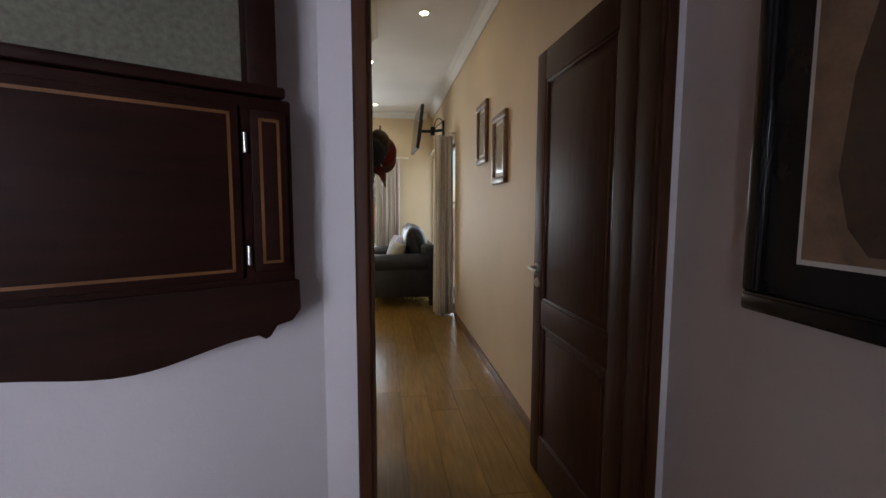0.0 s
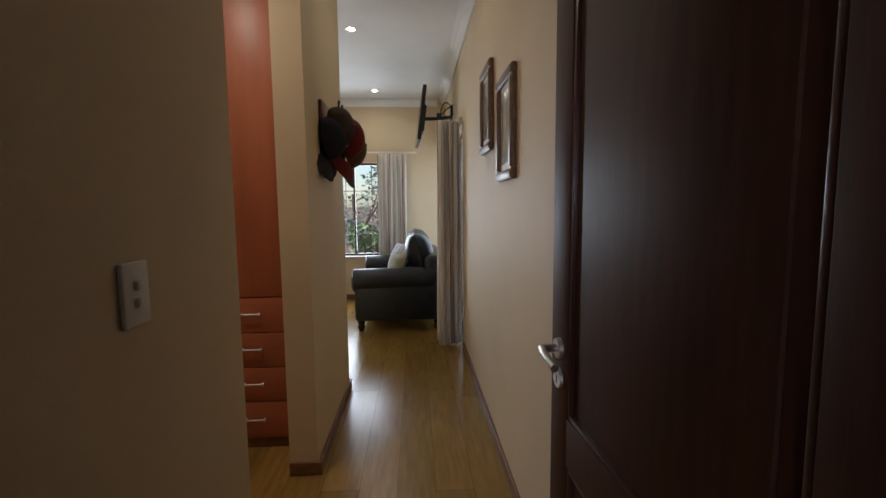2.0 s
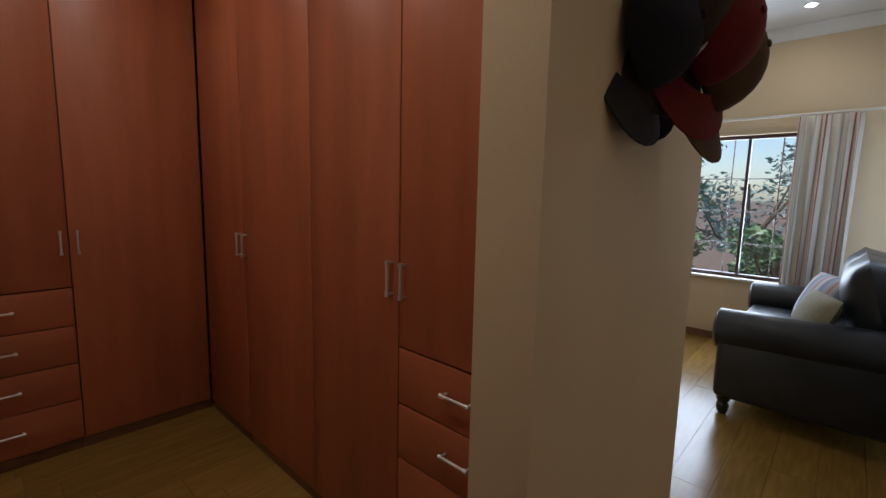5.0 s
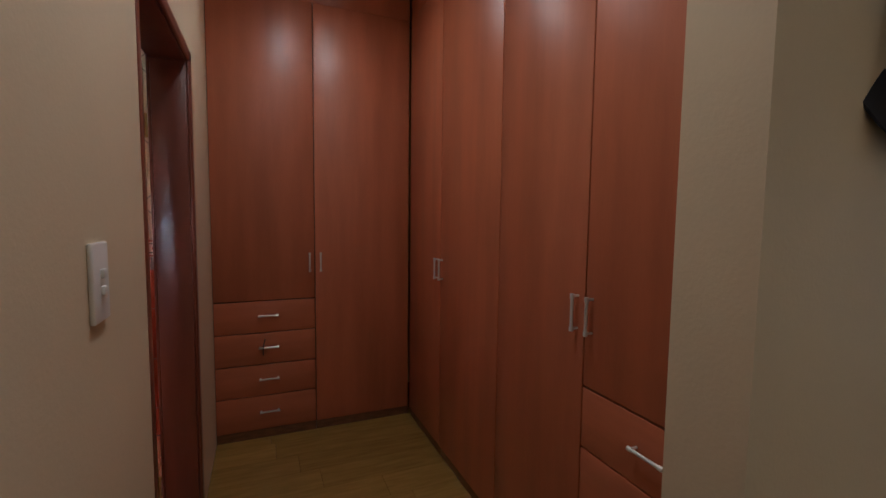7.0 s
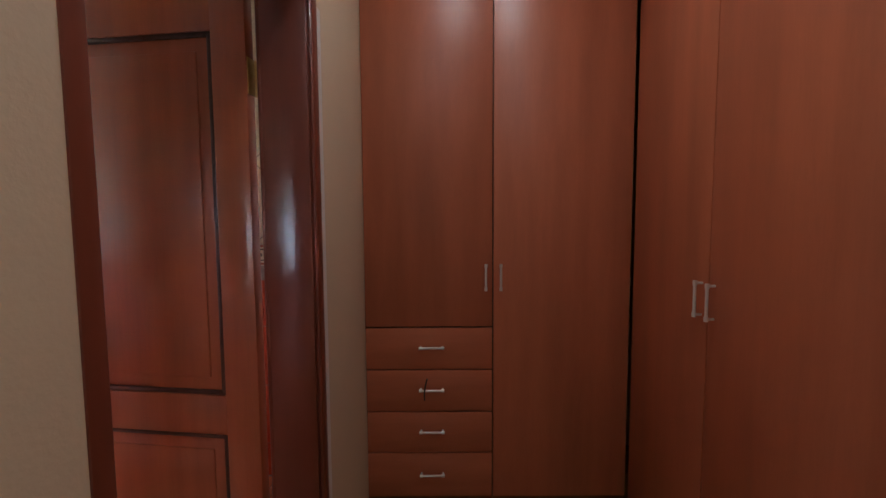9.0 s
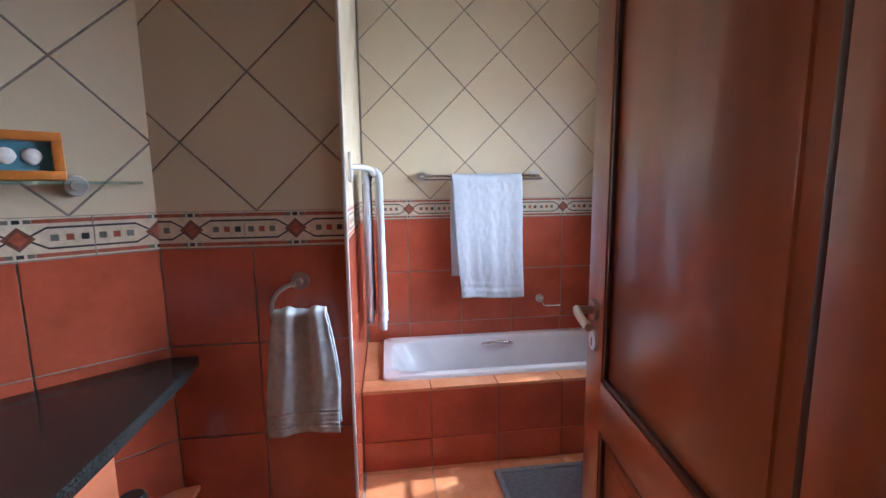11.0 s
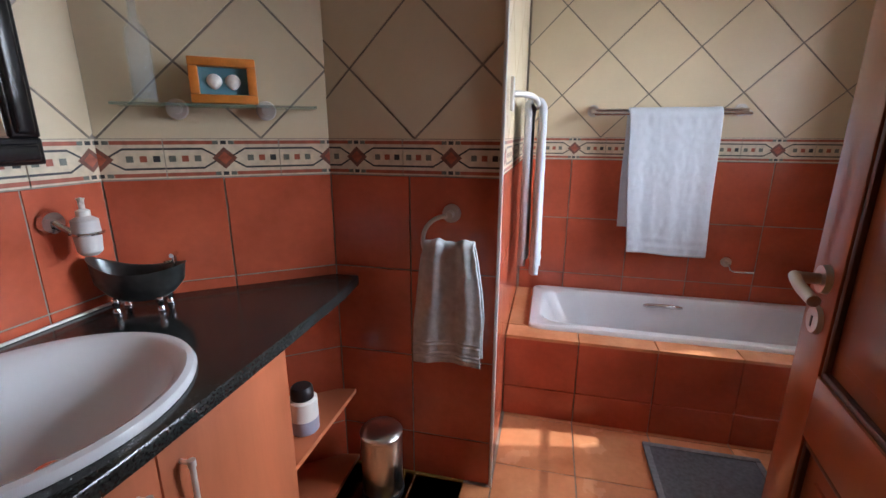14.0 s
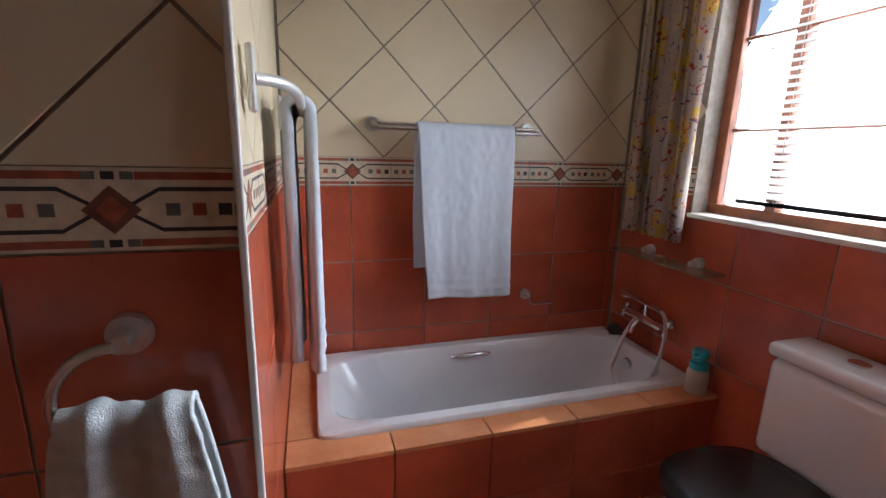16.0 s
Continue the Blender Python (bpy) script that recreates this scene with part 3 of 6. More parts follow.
def framed_print(name, m, w, h, label, bars, fw, depth, face, mount=0.0, mount_mat=None, line=None):
    """A picture hanging on a wall: u across, v up, w out."""
    f = thing(name, m, label, "picture")
    for a0, a1, b0, b1 in ((0, w, 0, fw), (0, w, h - fw, h), (0, fw, fw, h - fw), (w - fw, w, fw, h - fw)):
        bm = bmesh.new()
        rbox(bm, a0, b0, 0, a1, b1, depth, 0.006, 3)
        rbox(bm, a0 + 0.006, b0 + 0.006, 0, a1 - 0.006, b1 - 0.006, depth + 0.006, 0.005, 2)
        part("frame_bar", bm, bars, f, smooth=True)
    k = fw
    if mount_mat:
        bm = bmesh.new()
        box(bm, fw - 0.003, fw - 0.003, 0.002, w - fw + 0.003, h - fw + 0.003, depth * 0.4)
        part("mount", bm, mount_mat, f, "wide mount board")
        k = fw + mount
        if line:
            bm = bmesh.new()
            box(bm, k - line, k - line, depth * 0.4, w - k + line, h - k + line, depth * 0.4 + 0.002)
            part("mount_line", bm, MATWHITE, f, "white inner mount")
    bm = bmesh.new()
    box(bm, k - 0.003, k - 0.003, 0.003, w - k + 0.003, h - k + 0.003, depth * 0.4 + 0.004)
    part("print", bm, face, f)
    return f


art = framed_print("framed_print", basis((1.268, 1.101, 1.132), (0, -1, 0), (-1, 0, 0)), 0.56, 0.83, "large black-framed print with a dark mount and brown figure", BLACKW, 0.045, 0.028, PRINT1, 0.09, PRINTB, 0.014)
bm = bmesh.new()
outline(bm, [(0.28 + s * r, 0.15 + z) for s, part_of in ((1, 1), (-1, -1)) for r, z in ((0.02, 0.0), (0.06, 0.05), (0.085, 0.15), (0.07, 0.33), (0.04, 0.45), (0.02, 0.5))[::part_of]], 0.0154, 0.0166)
part("painted_vase", bm, TANC, art, "pale brown painted vase shape")

# ---- hall ----
for y, z0, w, h in ((3.235, 1.545, 0.36, 0.52), (3.82, 1.75, 0.36, 0.52)):
    framed_print("framed_picture", basis((RX - 0.002, y + w, z0), (0, -1, 0), (-1, 0, 0)), w, h, "bronze-brown wooden frame with glazed grey print, hung in the hall", GOLDWOOD, 0.05, 0.026, GREYPRINT, 0.035, MATWHITE)["group"] = "hall pictures"


def light_switch(m, w=0.078, h=0.122):
    s = thing("light_switch", m, "white plastic light switch with two rockers", "switch", "light switches")
    bm = bmesh.new()
    rbox(bm, -w / 2, -h / 2, 0, w / 2, h / 2, 0.010, 0.004, 3)
    part("plate", bm, WHITEP, s, smooth=True)
    for v in (-0.016, 0.016):
        bm = bmesh.new()
        rbox(bm, -0.008, v - 0.009, 0.008, 0.008, v + 0.009, 0.017, 0.003)
        part("rocker", bm, WHITEP, s, smooth=True)


light_switch(basis((HX, 2.075, 1.265), (0, 1, 0), (1, 0, 0)))
light_switch(basis((-0.30, LY, 1.335), (-1, 0, 0), (0, 1, 0)), 0.085, 0.15)


def down_light(x, y, power):
    o = thing("ceiling_light", Matrix.Translation((x, y, CZ)), "small round recessed downlight or added fill lamp, switched on", "light", "ceiling downlights")
    bm = bmesh.new()
    lathe(bm, [(0.032, -0.002), (0.046, -0.008), (0.048, -0.001)], 24)
    part("ring", bm, WHITEP, o, smooth=True)
    bm = bmesh.new()
    lathe(bm, [(0.001, -0.0085), (0.028, -0.0085), (0.030, -0.003)], 20)
    part("lamp", bm, LAMPGLOW, o, "glowing warm lamp")
    lamp = new("downlight", bpy.data.lights.new("downlight", "SPOT"))
    lamp.data.energy, lamp.data.color, lamp.data.spot_size, lamp.data.spot_blend, lamp.data.shadow_soft_size = power, (1.0, 0.88, 0.72), radians(168), 1.0, 0.06
    lamp.location = (x, y, CZ - 0.02)


# last two light the passage: one downlight belongs there, the other is added fill
for p in ((0.76, 4.02, 2.5), (0.27, 5.35, 8), (0.29, 7.45, 8), (-0.3, 3.0, 30), (-1.6, 3.08, 18)):
    down_light(*p)

# caps on a hook rack
rack = thing("hook_rack", basis((0.276, 3.94, 1.86), (0, 1, 0), (1, 0, 0)), "wooden hook rack with dark metal hooks on the pillar", "hook rack")
bm = bmesh.new()
rbox(bm, -0.12, -0.04, 0, 0.10, 0.17, 0.018, 0.004)
part("board", bm, SKIRT, rack, smooth=True)
for u in (-0.06, 0.05):
    bm = bmesh.new()
    tube(bm, arc((u, 0.06, 0.016), (u, 0.03, 0.07), (u, 0.12, 0.10), 8) + [Vector((u, 0.165, 0.105))], 0.006, 8)
    tube(bm, [(u, 0.160, 0.105), (u, 0.175, 0.106)], [0.009, 0.006], 8)
    part("hook", bm, BLACKP, rack, smooth=True)


def cap(m, mat, label, brim_mat=None, mark=False):
    c = thing("baseball_cap", m, label, "cap", "caps on the hook")
    bm = bmesh.new()
    bmesh.ops.create_uvsphere(bm, u_segments=24, v_segments=14, radius=1)
    for v in bm.verts:
        x, y, z = v.co
        z2 = z * (0.115 if z > 0 else 0.022)
        k = 1 + 0.03 * math.sin(6 * math.atan2(y, x))
        v.co = (x * 0.082 * k, y * 0.105 * k, z2)
    part("crown", bm, mat, c, smooth=True)
    bm = bmesh.new()
    rows = []
    for i in range(7):
        f = i / 6
        row = []
        for j in range(13):
            a = -1.15 + 2.3 * j / 12
            r0, r1 = 0.088, 0.175
            r = r0 + (r1 - r0) * f * (1 - 0.25 * abs(a / 1.15) ** 3)
            row.append((r * 0.9 * math.sin(a), -(0.03 + r * math.cos(a)), -0.006 - 0.035 * (a / 1.15) ** 2 - 0.01 * f))
        rows.append(row)
    top = [[bm.verts.new(p) for p in r] for r in rows]
    low = [[bm.verts.new((p[0], p[1], p[2] - 0.005)) for p in r] for r in rows]
    for g in (top, low):
        for i in range(6):
            for j in range(12):
                bm.faces.new((g[i][j], g[i][j + 1], g[i + 1][j + 1], g[i + 1][j]))
    for j in range(12):
        bm.faces.new((top[6][j], top[6][j + 1], low[6][j + 1], low[6][j]))
        bm.faces.new((top[0][j], low[0][j], low[0][j + 1], top[0][j + 1]))
    for i in range(6):
        for j in (0, 12):
            bm.faces.new((top[i][j], top[i + 1][j], low[i + 1][j], low[i][j]))
    part("brim", bm, brim_mat or mat, c, smooth=True)
    bm = bmesh.new()
    lathe(bm, [(0.002, 0.121), (0.007, 0.119), (0.008, 0.112)], 10)
    part("button", bm, mat, c, smooth=True)
    if mark:
        bm = bmesh.new()
        outline(bm, [(-0.022, 0), (-0.004, 0.008), (0, 0.028), (0.006, 0.010), (0.024, 0.006), (0.008, -0.006), (0.010, -0.02), (-0.004, -0.010)], 0, 0.003)
        part("emblem", bm, MATWHITE, c, "small white stitched emblem", m=pose(0.0, -0.098, 0.045, 65, 0, 0))


HK = Vector((0.315, 3.93, 1.865))
for k, (dx, dy, dz, rx, rz, mt, bmat, lb, mk) in enumerate((
        (-0.025, 0.02, -0.03, 84, 66, NAVY, NAVY, "navy blue cotton cap hanging from the hook rack", False),
        (-0.005, -0.07, -0.05, 82, 84, NAVY, TEALC, "dark navy cap with a grey-teal brim, hanging", False),
        (0.040, -0.01, 0.02, 86, 66, BROWNC, BROWNC, "grey-brown cotton cap with a white emblem, hanging", True),
        (0.088, 0.05, -0.03, 84, 72, REDC, REDC, "red cotton cap hanging among other caps", False),
        (0.085, 0.13, -0.08, 80, 84, TANC, TANC, "tan cotton cap hanging behind the others", False))):
    cap(Matrix.Translation(HK + Vector((dx, dy, dz))) @ pose(0, 0, 0, 0, 0, rz) @ pose(0, 0, 0, rx, 0, 0) @ Matrix.Diagonal((1.12, 1.2, 1.0, 1)), mt, lb, bmat, mk)

# ---- wardrobes ----


def pull(parent, p, along, out, length=0.11):
    """A slim bar handle on two posts."""
    p, along, out = Vector(p), Vector(along), Vector(out)
    bm = bmesh.new()
    a, b = p - along * length / 2, p + along * length / 2
    tube(bm, [a + out * 0.026 - along * 0.006, b + out * 0.026 + along * 0.006], 0.0055, 10)
    for q in (a, b):
        tube(bm, [q, q + out * 0.026], 0.0045, 8)
        tube(bm, [q + out * 0.026 - along * 0.008, q + out * 0.026 + along * 0.008], 0.0075, 10)
    part("handle", bm, SATIN, parent, "slim satin metal bar handle with collared posts", True)


WH = 2.80


def wardrobe(m, w, label, drawers=False, handle="right"):
    """One unit: u across, v depth out of the front (-v), z up; front plane at v = 0."""
    o = thing("wardrobe", m, label, "wardrobe", "cherry wardrobes")
    bm = bmesh.new()
    box(bm, 0, 0.019, 0.06, w, 0.58, WH)
    part("carcass", bm, DARKGAP, o)
    bm = bmesh.new()
    rbox(bm, 0.001, 0.012, 0.0, w - 0.001, 0.03, 0.058, 0.001)
    part("plinth", bm, SKIRT, o, smooth=True)
    bm = bmesh.new()
    rbox(bm, 0.0, 0.002, WH + 0.002, w, 0.022, CZ - 0.002, 0.002)
    part("top_panel", bm, CHERRY, o, smooth=True)
    z0 = 0.06
    if drawers:
        zs = (0.062, 0.288, 0.494, 0.702, 0.908)
        for a, b in zip(zs, zs[1:]):
            bm = bmesh.new()
            rbox(bm, 0.003, 0, a + 0.003, w - 0.003, 0.018, b - 0.003, 0.0015)
            dr = part("drawer", bm, CHERRY_H, o, smooth=True)
            pull(dr, (w * 0.52, 0, (a + b) / 2 + 0.01), (1, 0, 0), (0, -1, 0), 0.105)
        z0 = 0.91
    bm = bmesh.new()
    rbox(bm, 0.003, 0, z0 + 0.003, w - 0.003, 0.018, WH, 0.0015)
    dr = part("door", bm, CHERRY, o, smooth=True)
    pull(dr, (w - 0.035 if handle == "right" else 0.035, 0, 1.15), (0, 0, 1), (0, -1, 0), 0.11)


for a, b, dr, hd, lb in ((-0.43, 0.122, True, "left", "cherry veneer wardrobe unit with door above four drawers"),
                         (-1.0, -0.43, False, "right", "cherry veneer full-height wardrobe unit beside the drawers"),
                         (-1.69, -1.0, False, "left", "cherry veneer full-height wardrobe unit in the passage"),
                         (-2.27, -1.69, False, "right", "cherry veneer full-height corner wardrobe unit")):
    wardrobe(pose(a, WY, 0), b - a, lb, dr, hd)
wardrobe(pose(WX, LY, 0, 0, 0, 90), 3.115 - LY, "cherry veneer wardrobe with drawers at the passage end", True, "right")
wardrobe(pose(WX, 3.115, 0, 0, 0, 90), WY - 3.115 - 0.002, "cherry veneer full-height wardrobe at the passage end", False, "left")

tag = thing("key_cord", pose(WX + 0.029, 2.792, 0.608), "short black cord looped on a drawer handle", "cord")
bm = bmesh.new()
tube(bm, arc((0, -0.004, -0.045), (0.010, -0.008, 0.01), (0.004, 0.010, 0.062), 10), 0.0035, 8)
part("cord", bm, BLACKP, tag, smooth=True)

# ---- living room ----


def cushion_mesh(bm, w, h, d, puff=0.5):
    """A soft pillow: u, v across, thick along w."""
    n = 14
    for s in (-1, 1):
        g = [[bm.verts.new(((i / n - 0.5) * w, (j / n - 0.5) * h, s * d / 2 * max(0.0, (1 - abs(2 * i / n - 1) ** 2.6) * (1 - abs(2 * j / n - 1) ** 2.6)) ** puff)) for j in range(n + 1)] for i in range(n + 1)]
        for i in range(n):
            for j in range(n):
                bm.faces.new((g[i][j], g[i + 1][j], g[i + 1][j + 1], g[i][j + 1]))
    bmesh.ops.remove_doubles(bm, verts=bm.verts, dist=0.0005)


sofa = thing("sofa", pose(0, 0, 0), "black leather two-seat sofa with rolled arms", "sofa")
SX0, SX1, SY0, SY1 = 0.09, 1.13, 6.08, 7.72
bm = bmesh.new()
rbox(bm, SX0 + 0.06, SY0 + 0.05, 0.14, SX1, SY1 - 0.05, 0.40, 0.03, 3)
part("base", bm, LEATHER, sofa, smooth=True)
for y in (SY0 + 0.13, SY1 - 0.13):
    bm = bmesh.new()
    rbox(bm, SX0 + 0.03, y - 0.11, 0.13, SX1 - 0.05, y + 0.11, 0.56, 0.04, 3)
    tube(bm, [(SX0 + 0.0, y, 0.58), (SX0 + 0.02, y, 0.58), (SX1 - 0.14, y, 0.60), (SX1 - 0.1, y, 0.60)], [0.105, 0.135, 0.135, 0.11], 24)
    part("arm", bm, LEATHER, sofa, "rolled leather arm", True)
bm = bmesh.new()
rbox(bm, SX1 - 0.22, SY0 + 0.06, 0.3, SX1, SY1 - 0.06, 0.86, 0.07, 4)
part("back", bm, LEATHER, sofa, smooth=True)
for y in (SY0 + 0.53, SY1 - 0.53):
    bm = bmesh.new()
    rbox(bm, SX0 + 0.03, y - 0.29, 0.38, SX1 - 0.18, y + 0.29, 0.54, 0.05, 4)
    part("seat_cushion", bm, LEATHER, sofa, smooth=True)
    bm = bmesh.new()
    cushion_mesh(bm, 0.62, 0.60, 0.34)
    part("back_cushion", bm, LEATHER, sofa, "plump leather back cushion", True, pose(SX1 - 0.26, y, 0.82, 90, 0, 90) @ pose(0, 0, 0, -14, 0, 0))
for x in (SX0 + 0.09, SX1 - 0.08):
    for y in (SY0 + 0.1, SY1 - 0.1):
        bm = bmesh.new()
        lathe(bm, [(0.022, 0), (0.034, 0.02), (0.04, 0.06), (0.03, 0.08), (0.042, 0.10), (0.042, 0.145)], 16, cx=x, cy=y)
        part("foot", bm, BLACKW, sofa, "turned dark wooden foot", True)


def scatter(m, mat, label, w=0.42, h=0.38):
    c = thing("cushion", m, label, "cushion", "sofa cushions")
    bm = bmesh.new()
    cushion_mesh(bm, w, h, 0.15, 0.6)
    uv = bm.loops.layers.uv.verify()
    for f in bm.faces:
        for lp in f.loops:
            lp[uv].uv = (lp.vert.co.x / w + 0.5, lp.vert.co.y / h + 0.5)
    part("cover", bm, mat, c, smooth=True)


scatter(pose(0.58, 6.50, 0.70, 68, 0, -70), CUSHG, "olive-beige linen cushion leaning on the sofa arm", 0.44, 0.32)
scatter(pose(0.60, 6.82, 0.76, 66, 0, -62), CUSHP, "patterned grey-blue patchwork cushion on the sofa")


def curtain(m, w, z0, z1, folds, depth, mat, label, flare=0.0):
    """A hanging pleated curtain with real folds, along u."""
    c = thing("curtain", m, label, "curtain")
    bm = bmesh.new()
    uv = bm.loops.layers.uv.verify()
    n, r = folds * 10, 16
    g = []
    for j in range(r + 1):
        f = j / r
        row = []
        for i in range(n + 1):
            s = i / n
            a = 2 * math.pi * folds * s
            amp = depth * (0.55 + 0.45 * (1 - f)) * (1 + 0.3 * math.sin(3.1 * i / 10 + 1.7))
            u = (s - 0.5) * w * (1 + flare * (1 - f)) + 0.012 * math.sin(1.3 * a + 2 * f)
            row.append(bm.verts.new((u, amp * math.sin(a + 0.5 * math.sin(5 * s + 2 * f)), z0 + (z1 - z0) * f)))
        g.append(row)
    for j in range(r):
        for i in range(n):
            fc = bm.faces.new((g[j][i], g[j][i + 1], g[j + 1][i + 1], g[j + 1][i]))
            for lp, (a, b) in zip(fc.loops, ((i, j), (i + 1, j), (i + 1, j + 1), (i, j + 1))):
                lp[uv].uv = (a / n, b / r)
    ob = part("cloth", bm, mat, c, smooth=True)
    so = ob.modifiers.new("thick", "SOLIDIFY")
    so.thickness = 0.003
    return c


curtain(pose(0.47, 7.90, 0), 0.44, 0.05, 2.20, 6, 0.028, CURT, "striped cream and dark red curtain beside the living room window")
curtain(pose(-1.95, 7.90, 0), 0.44, 0.05, 2.20, 6, 0.028, CURT, "striped cream and dark red curtain at the far window side")
curtain(pose(1.15, 5.58, 0, 0, 0, 28), 0.24, 0.02, 2.24, 5, 0.045, CURT, "striped cream curtain drawn back at the garden door")
curtain(pose(1.16, 6.05, 0, 0, 0, 78), 0.80, 0.02, 2.24, 7, 0.05, CURT, "striped cream and red curtain hanging along the garden door")
bm = bmesh.new()
tube(bm, [(-2.3, 7.93, 2.22), (0.85, 7.93, 2.22)], 0.012, 10)
rail = thing("curtain_rail", pose(0, 0, 0), "white curtain rail over the window", "curtain rail")
part("rod", bm, WHITEP, rail, smooth=True)
for x in (-2.2, -0.7, 0.8):
    bm = bmesh.new()
    rbox(bm, x - 0.01, 7.93, 2.21, x + 0.01, 7.999, 2.23, 0.002)
    part("bracket", bm, WHITEP, rail)
rail = thing("curtain_rail", pose(0, 0, 0), "white curtain rail over the garden door", "curtain rail")
bm = bmesh.new()
tube(bm, [(1.20, 5.45, 2.26), (1.20, 7.8, 2.26)], 0.012, 10)
part("rod", bm, WHITEP, rail, smooth=True)
for y in (5.5, 7.7):
    bm = bmesh.new()
    rbox(bm, 1.20, y - 0.01, 2.25, RX - 0.001, y + 0.01, 2.27, 0.002)
    part("bracket", bm, WHITEP, rail)


def window(name, m, w, h, bars_u, bars_v, mat, label, fw=0.05, bar=0.022, pane=None):
    """Frame, glazing bars and panes: u across, v up, w towards the room."""
    o = tagged(thing_at(name, m), label, "window", "", "structure")
    for a0, a1, b0, b1 in ((0, w, 0, fw), (0, w, h - fw, h), (0, fw, fw, h - fw), (w - fw, w, fw, h - fw)):
        bm = bmesh.new()
        rbox(bm, a0, b0, -0.03, a1, b1, 0.03, 0.004)
        part("window_frame", bm, mat, o, smooth=True)
    for u in bars_u:
        bm = bmesh.new()
        rbox(bm, u - bar, fw, -0.025, u + bar, h - fw, 0.025, 0.003)
        part("mullion", bm, mat, o, smooth=True)
    for v in bars_v:
        bm = bmesh.new()
        rbox(bm, fw, v - 0.007, -0.012, w - fw, v + 0.007, 0.012, 0.002)
        part("glazing_bar", bm, mat, o, smooth=True)
    us = [fw, *bars_u, w - fw]
    for a, b in zip(us, us[1:]):
        bm = bmesh.new()
        box(bm, a, fw, -0.003, b, h - fw, 0.003)
        p = part("pane", bm, pane or PANE, o)
        p.visible_shadow = False
    return o


window("window_1", basis((-1.75, 8.10, 0.66), (1, 0, 0), (0, -1, 0)), 2.05, 1.42, (0.41, 1.02, 1.64), (), WINFRAME, "dark bronze window with slim panes over the garden", 0.035, 0.014, THINPANE)
sill = bmesh.new()
rbox(sill, -1.80, 7.965, 0.640, 0.34, 8.06, 0.662, 0.004)
structure("window_sill_1", sill, WHITEP, "painted window sill", "window sill")
grille = thing("burglar_bars", pose(0, 0, 0), "slim dark burglar bars behind the window", "burglar bars")
for z in (1.0, 1.33, 1.66):
    bm = bmesh.new()
    tube(bm, [(-1.74, 8.16, z), (0.29, 8.16, z)], 0.006, 8)
    part("bar", bm, WINFRAME, grille, smooth=True)
for x in (0.15, -0.25, -0.65, -1.05, -1.45):
    bm = bmesh.new()
    tube(bm, [(x, 8.165, 0.67), (x, 8.165, 2.07)], 0.006, 8)
    part("bar", bm, WINFRAME, grille, smooth=True)
window("window_garden_door", basis((RX + 0.10, 7.95, 0.0), (0, -1, 0), (-1, 0, 0)), 2.40, 2.22, (1.2,), (), WINFRAME, "dark bronze sliding garden door", 0.05, 0.03, THINPANE)
window("window_start_room", basis((-0.04, -2.66, 0.95), (-1, 0, 0), (0, 1, 0)), 0.76, 1.3, (0.38,), (), WINFRAME, "dark bronze window behind the start", 0.04, 0.02)

# television on its bracket
tv = thing("television", pose(0.90, 6.62, 2.46, 0, 0, 0) @ pose(0, 0, 0, 0, 7, 2), "flat black television on a swivelling wall bracket", "television")
bm = bmesh.new()
rbox(bm, -0.025, -0.40, -0.30, 0.018, 0.40, 0.30, 0.010, 3)
part("case", bm, BLACKP, tv, smooth=True)
bm = bmesh.new()
box(bm, -0.0275, -0.37, -0.26, -0.0255, 0.37, 0.27)
part("screen", bm, material("dark_screen", (0.02, 0.022, 0.026), 0.08, vary=0.05, bump=0.0), tv, "dark glossy screen")
bm = bmesh.new()
rbox(bm, 0.016, -0.16, -0.16, 0.05, 0.16, 0.14, 0.012, 3)
part("back_housing", bm, BLACKP, tv, smooth=True)
arm = thing("tv_bracket", pose(0, 0, 0), "black steel swivel arm holding the television", "wall bracket")
bm = bmesh.new()
rbox(bm, RX - 0.03, 6.50, 2.34, RX - 0.001, 6.60, 2.60, 0.004)
part("wall_plate", bm, BLACKP, arm, smooth=True)
bm = bmesh.new()
tube(bm, [(RX - 0.02, 6.55, 2.47), (1.12, 6.60, 2.46), (0.95, 6.62, 2.46)], 0.022, 10)
part("arm", bm, BLACKP, arm, smooth=True)
bm = bmesh.new()
rbox(bm, 1.09, 6.56, 2.40, 1.15, 6.64, 2.52, 0.008)
part("joint", bm, BLACKP, arm, smooth=True)
for s in (0, 1):
    bm = bmesh.new()
    tube(bm, arc((RX - 0.01, 6.50, 2.56 + 0.03 * s), (1.16, 6.44, 2.72 - 0.2 * s), (1.12, 6.55, 2.45), 12), 0.006, 8)
    part("cable", bm, BLACKP, arm, "loop of black cable", True)
socket = thing("wall_socket", basis((RX - 0.001, 5.42, 0.38), (0, -1, 0), (-1, 0, 0)), "small white plastic wall socket low in the hall", "socket")
bm = bmesh.new()
rbox(bm, -0.04, -0.06, 0, 0.04, 0.06, 0.012, 0.004)
part("plate", bm, WHITEP, socket, smooth=True)

# ---- garden ----
bm = bmesh.new()
box(bm, -400, -400, -0.5, 400, 800, -0.26)
structure("ground", bm, SOIL, "bare brown garden ground", "ground")


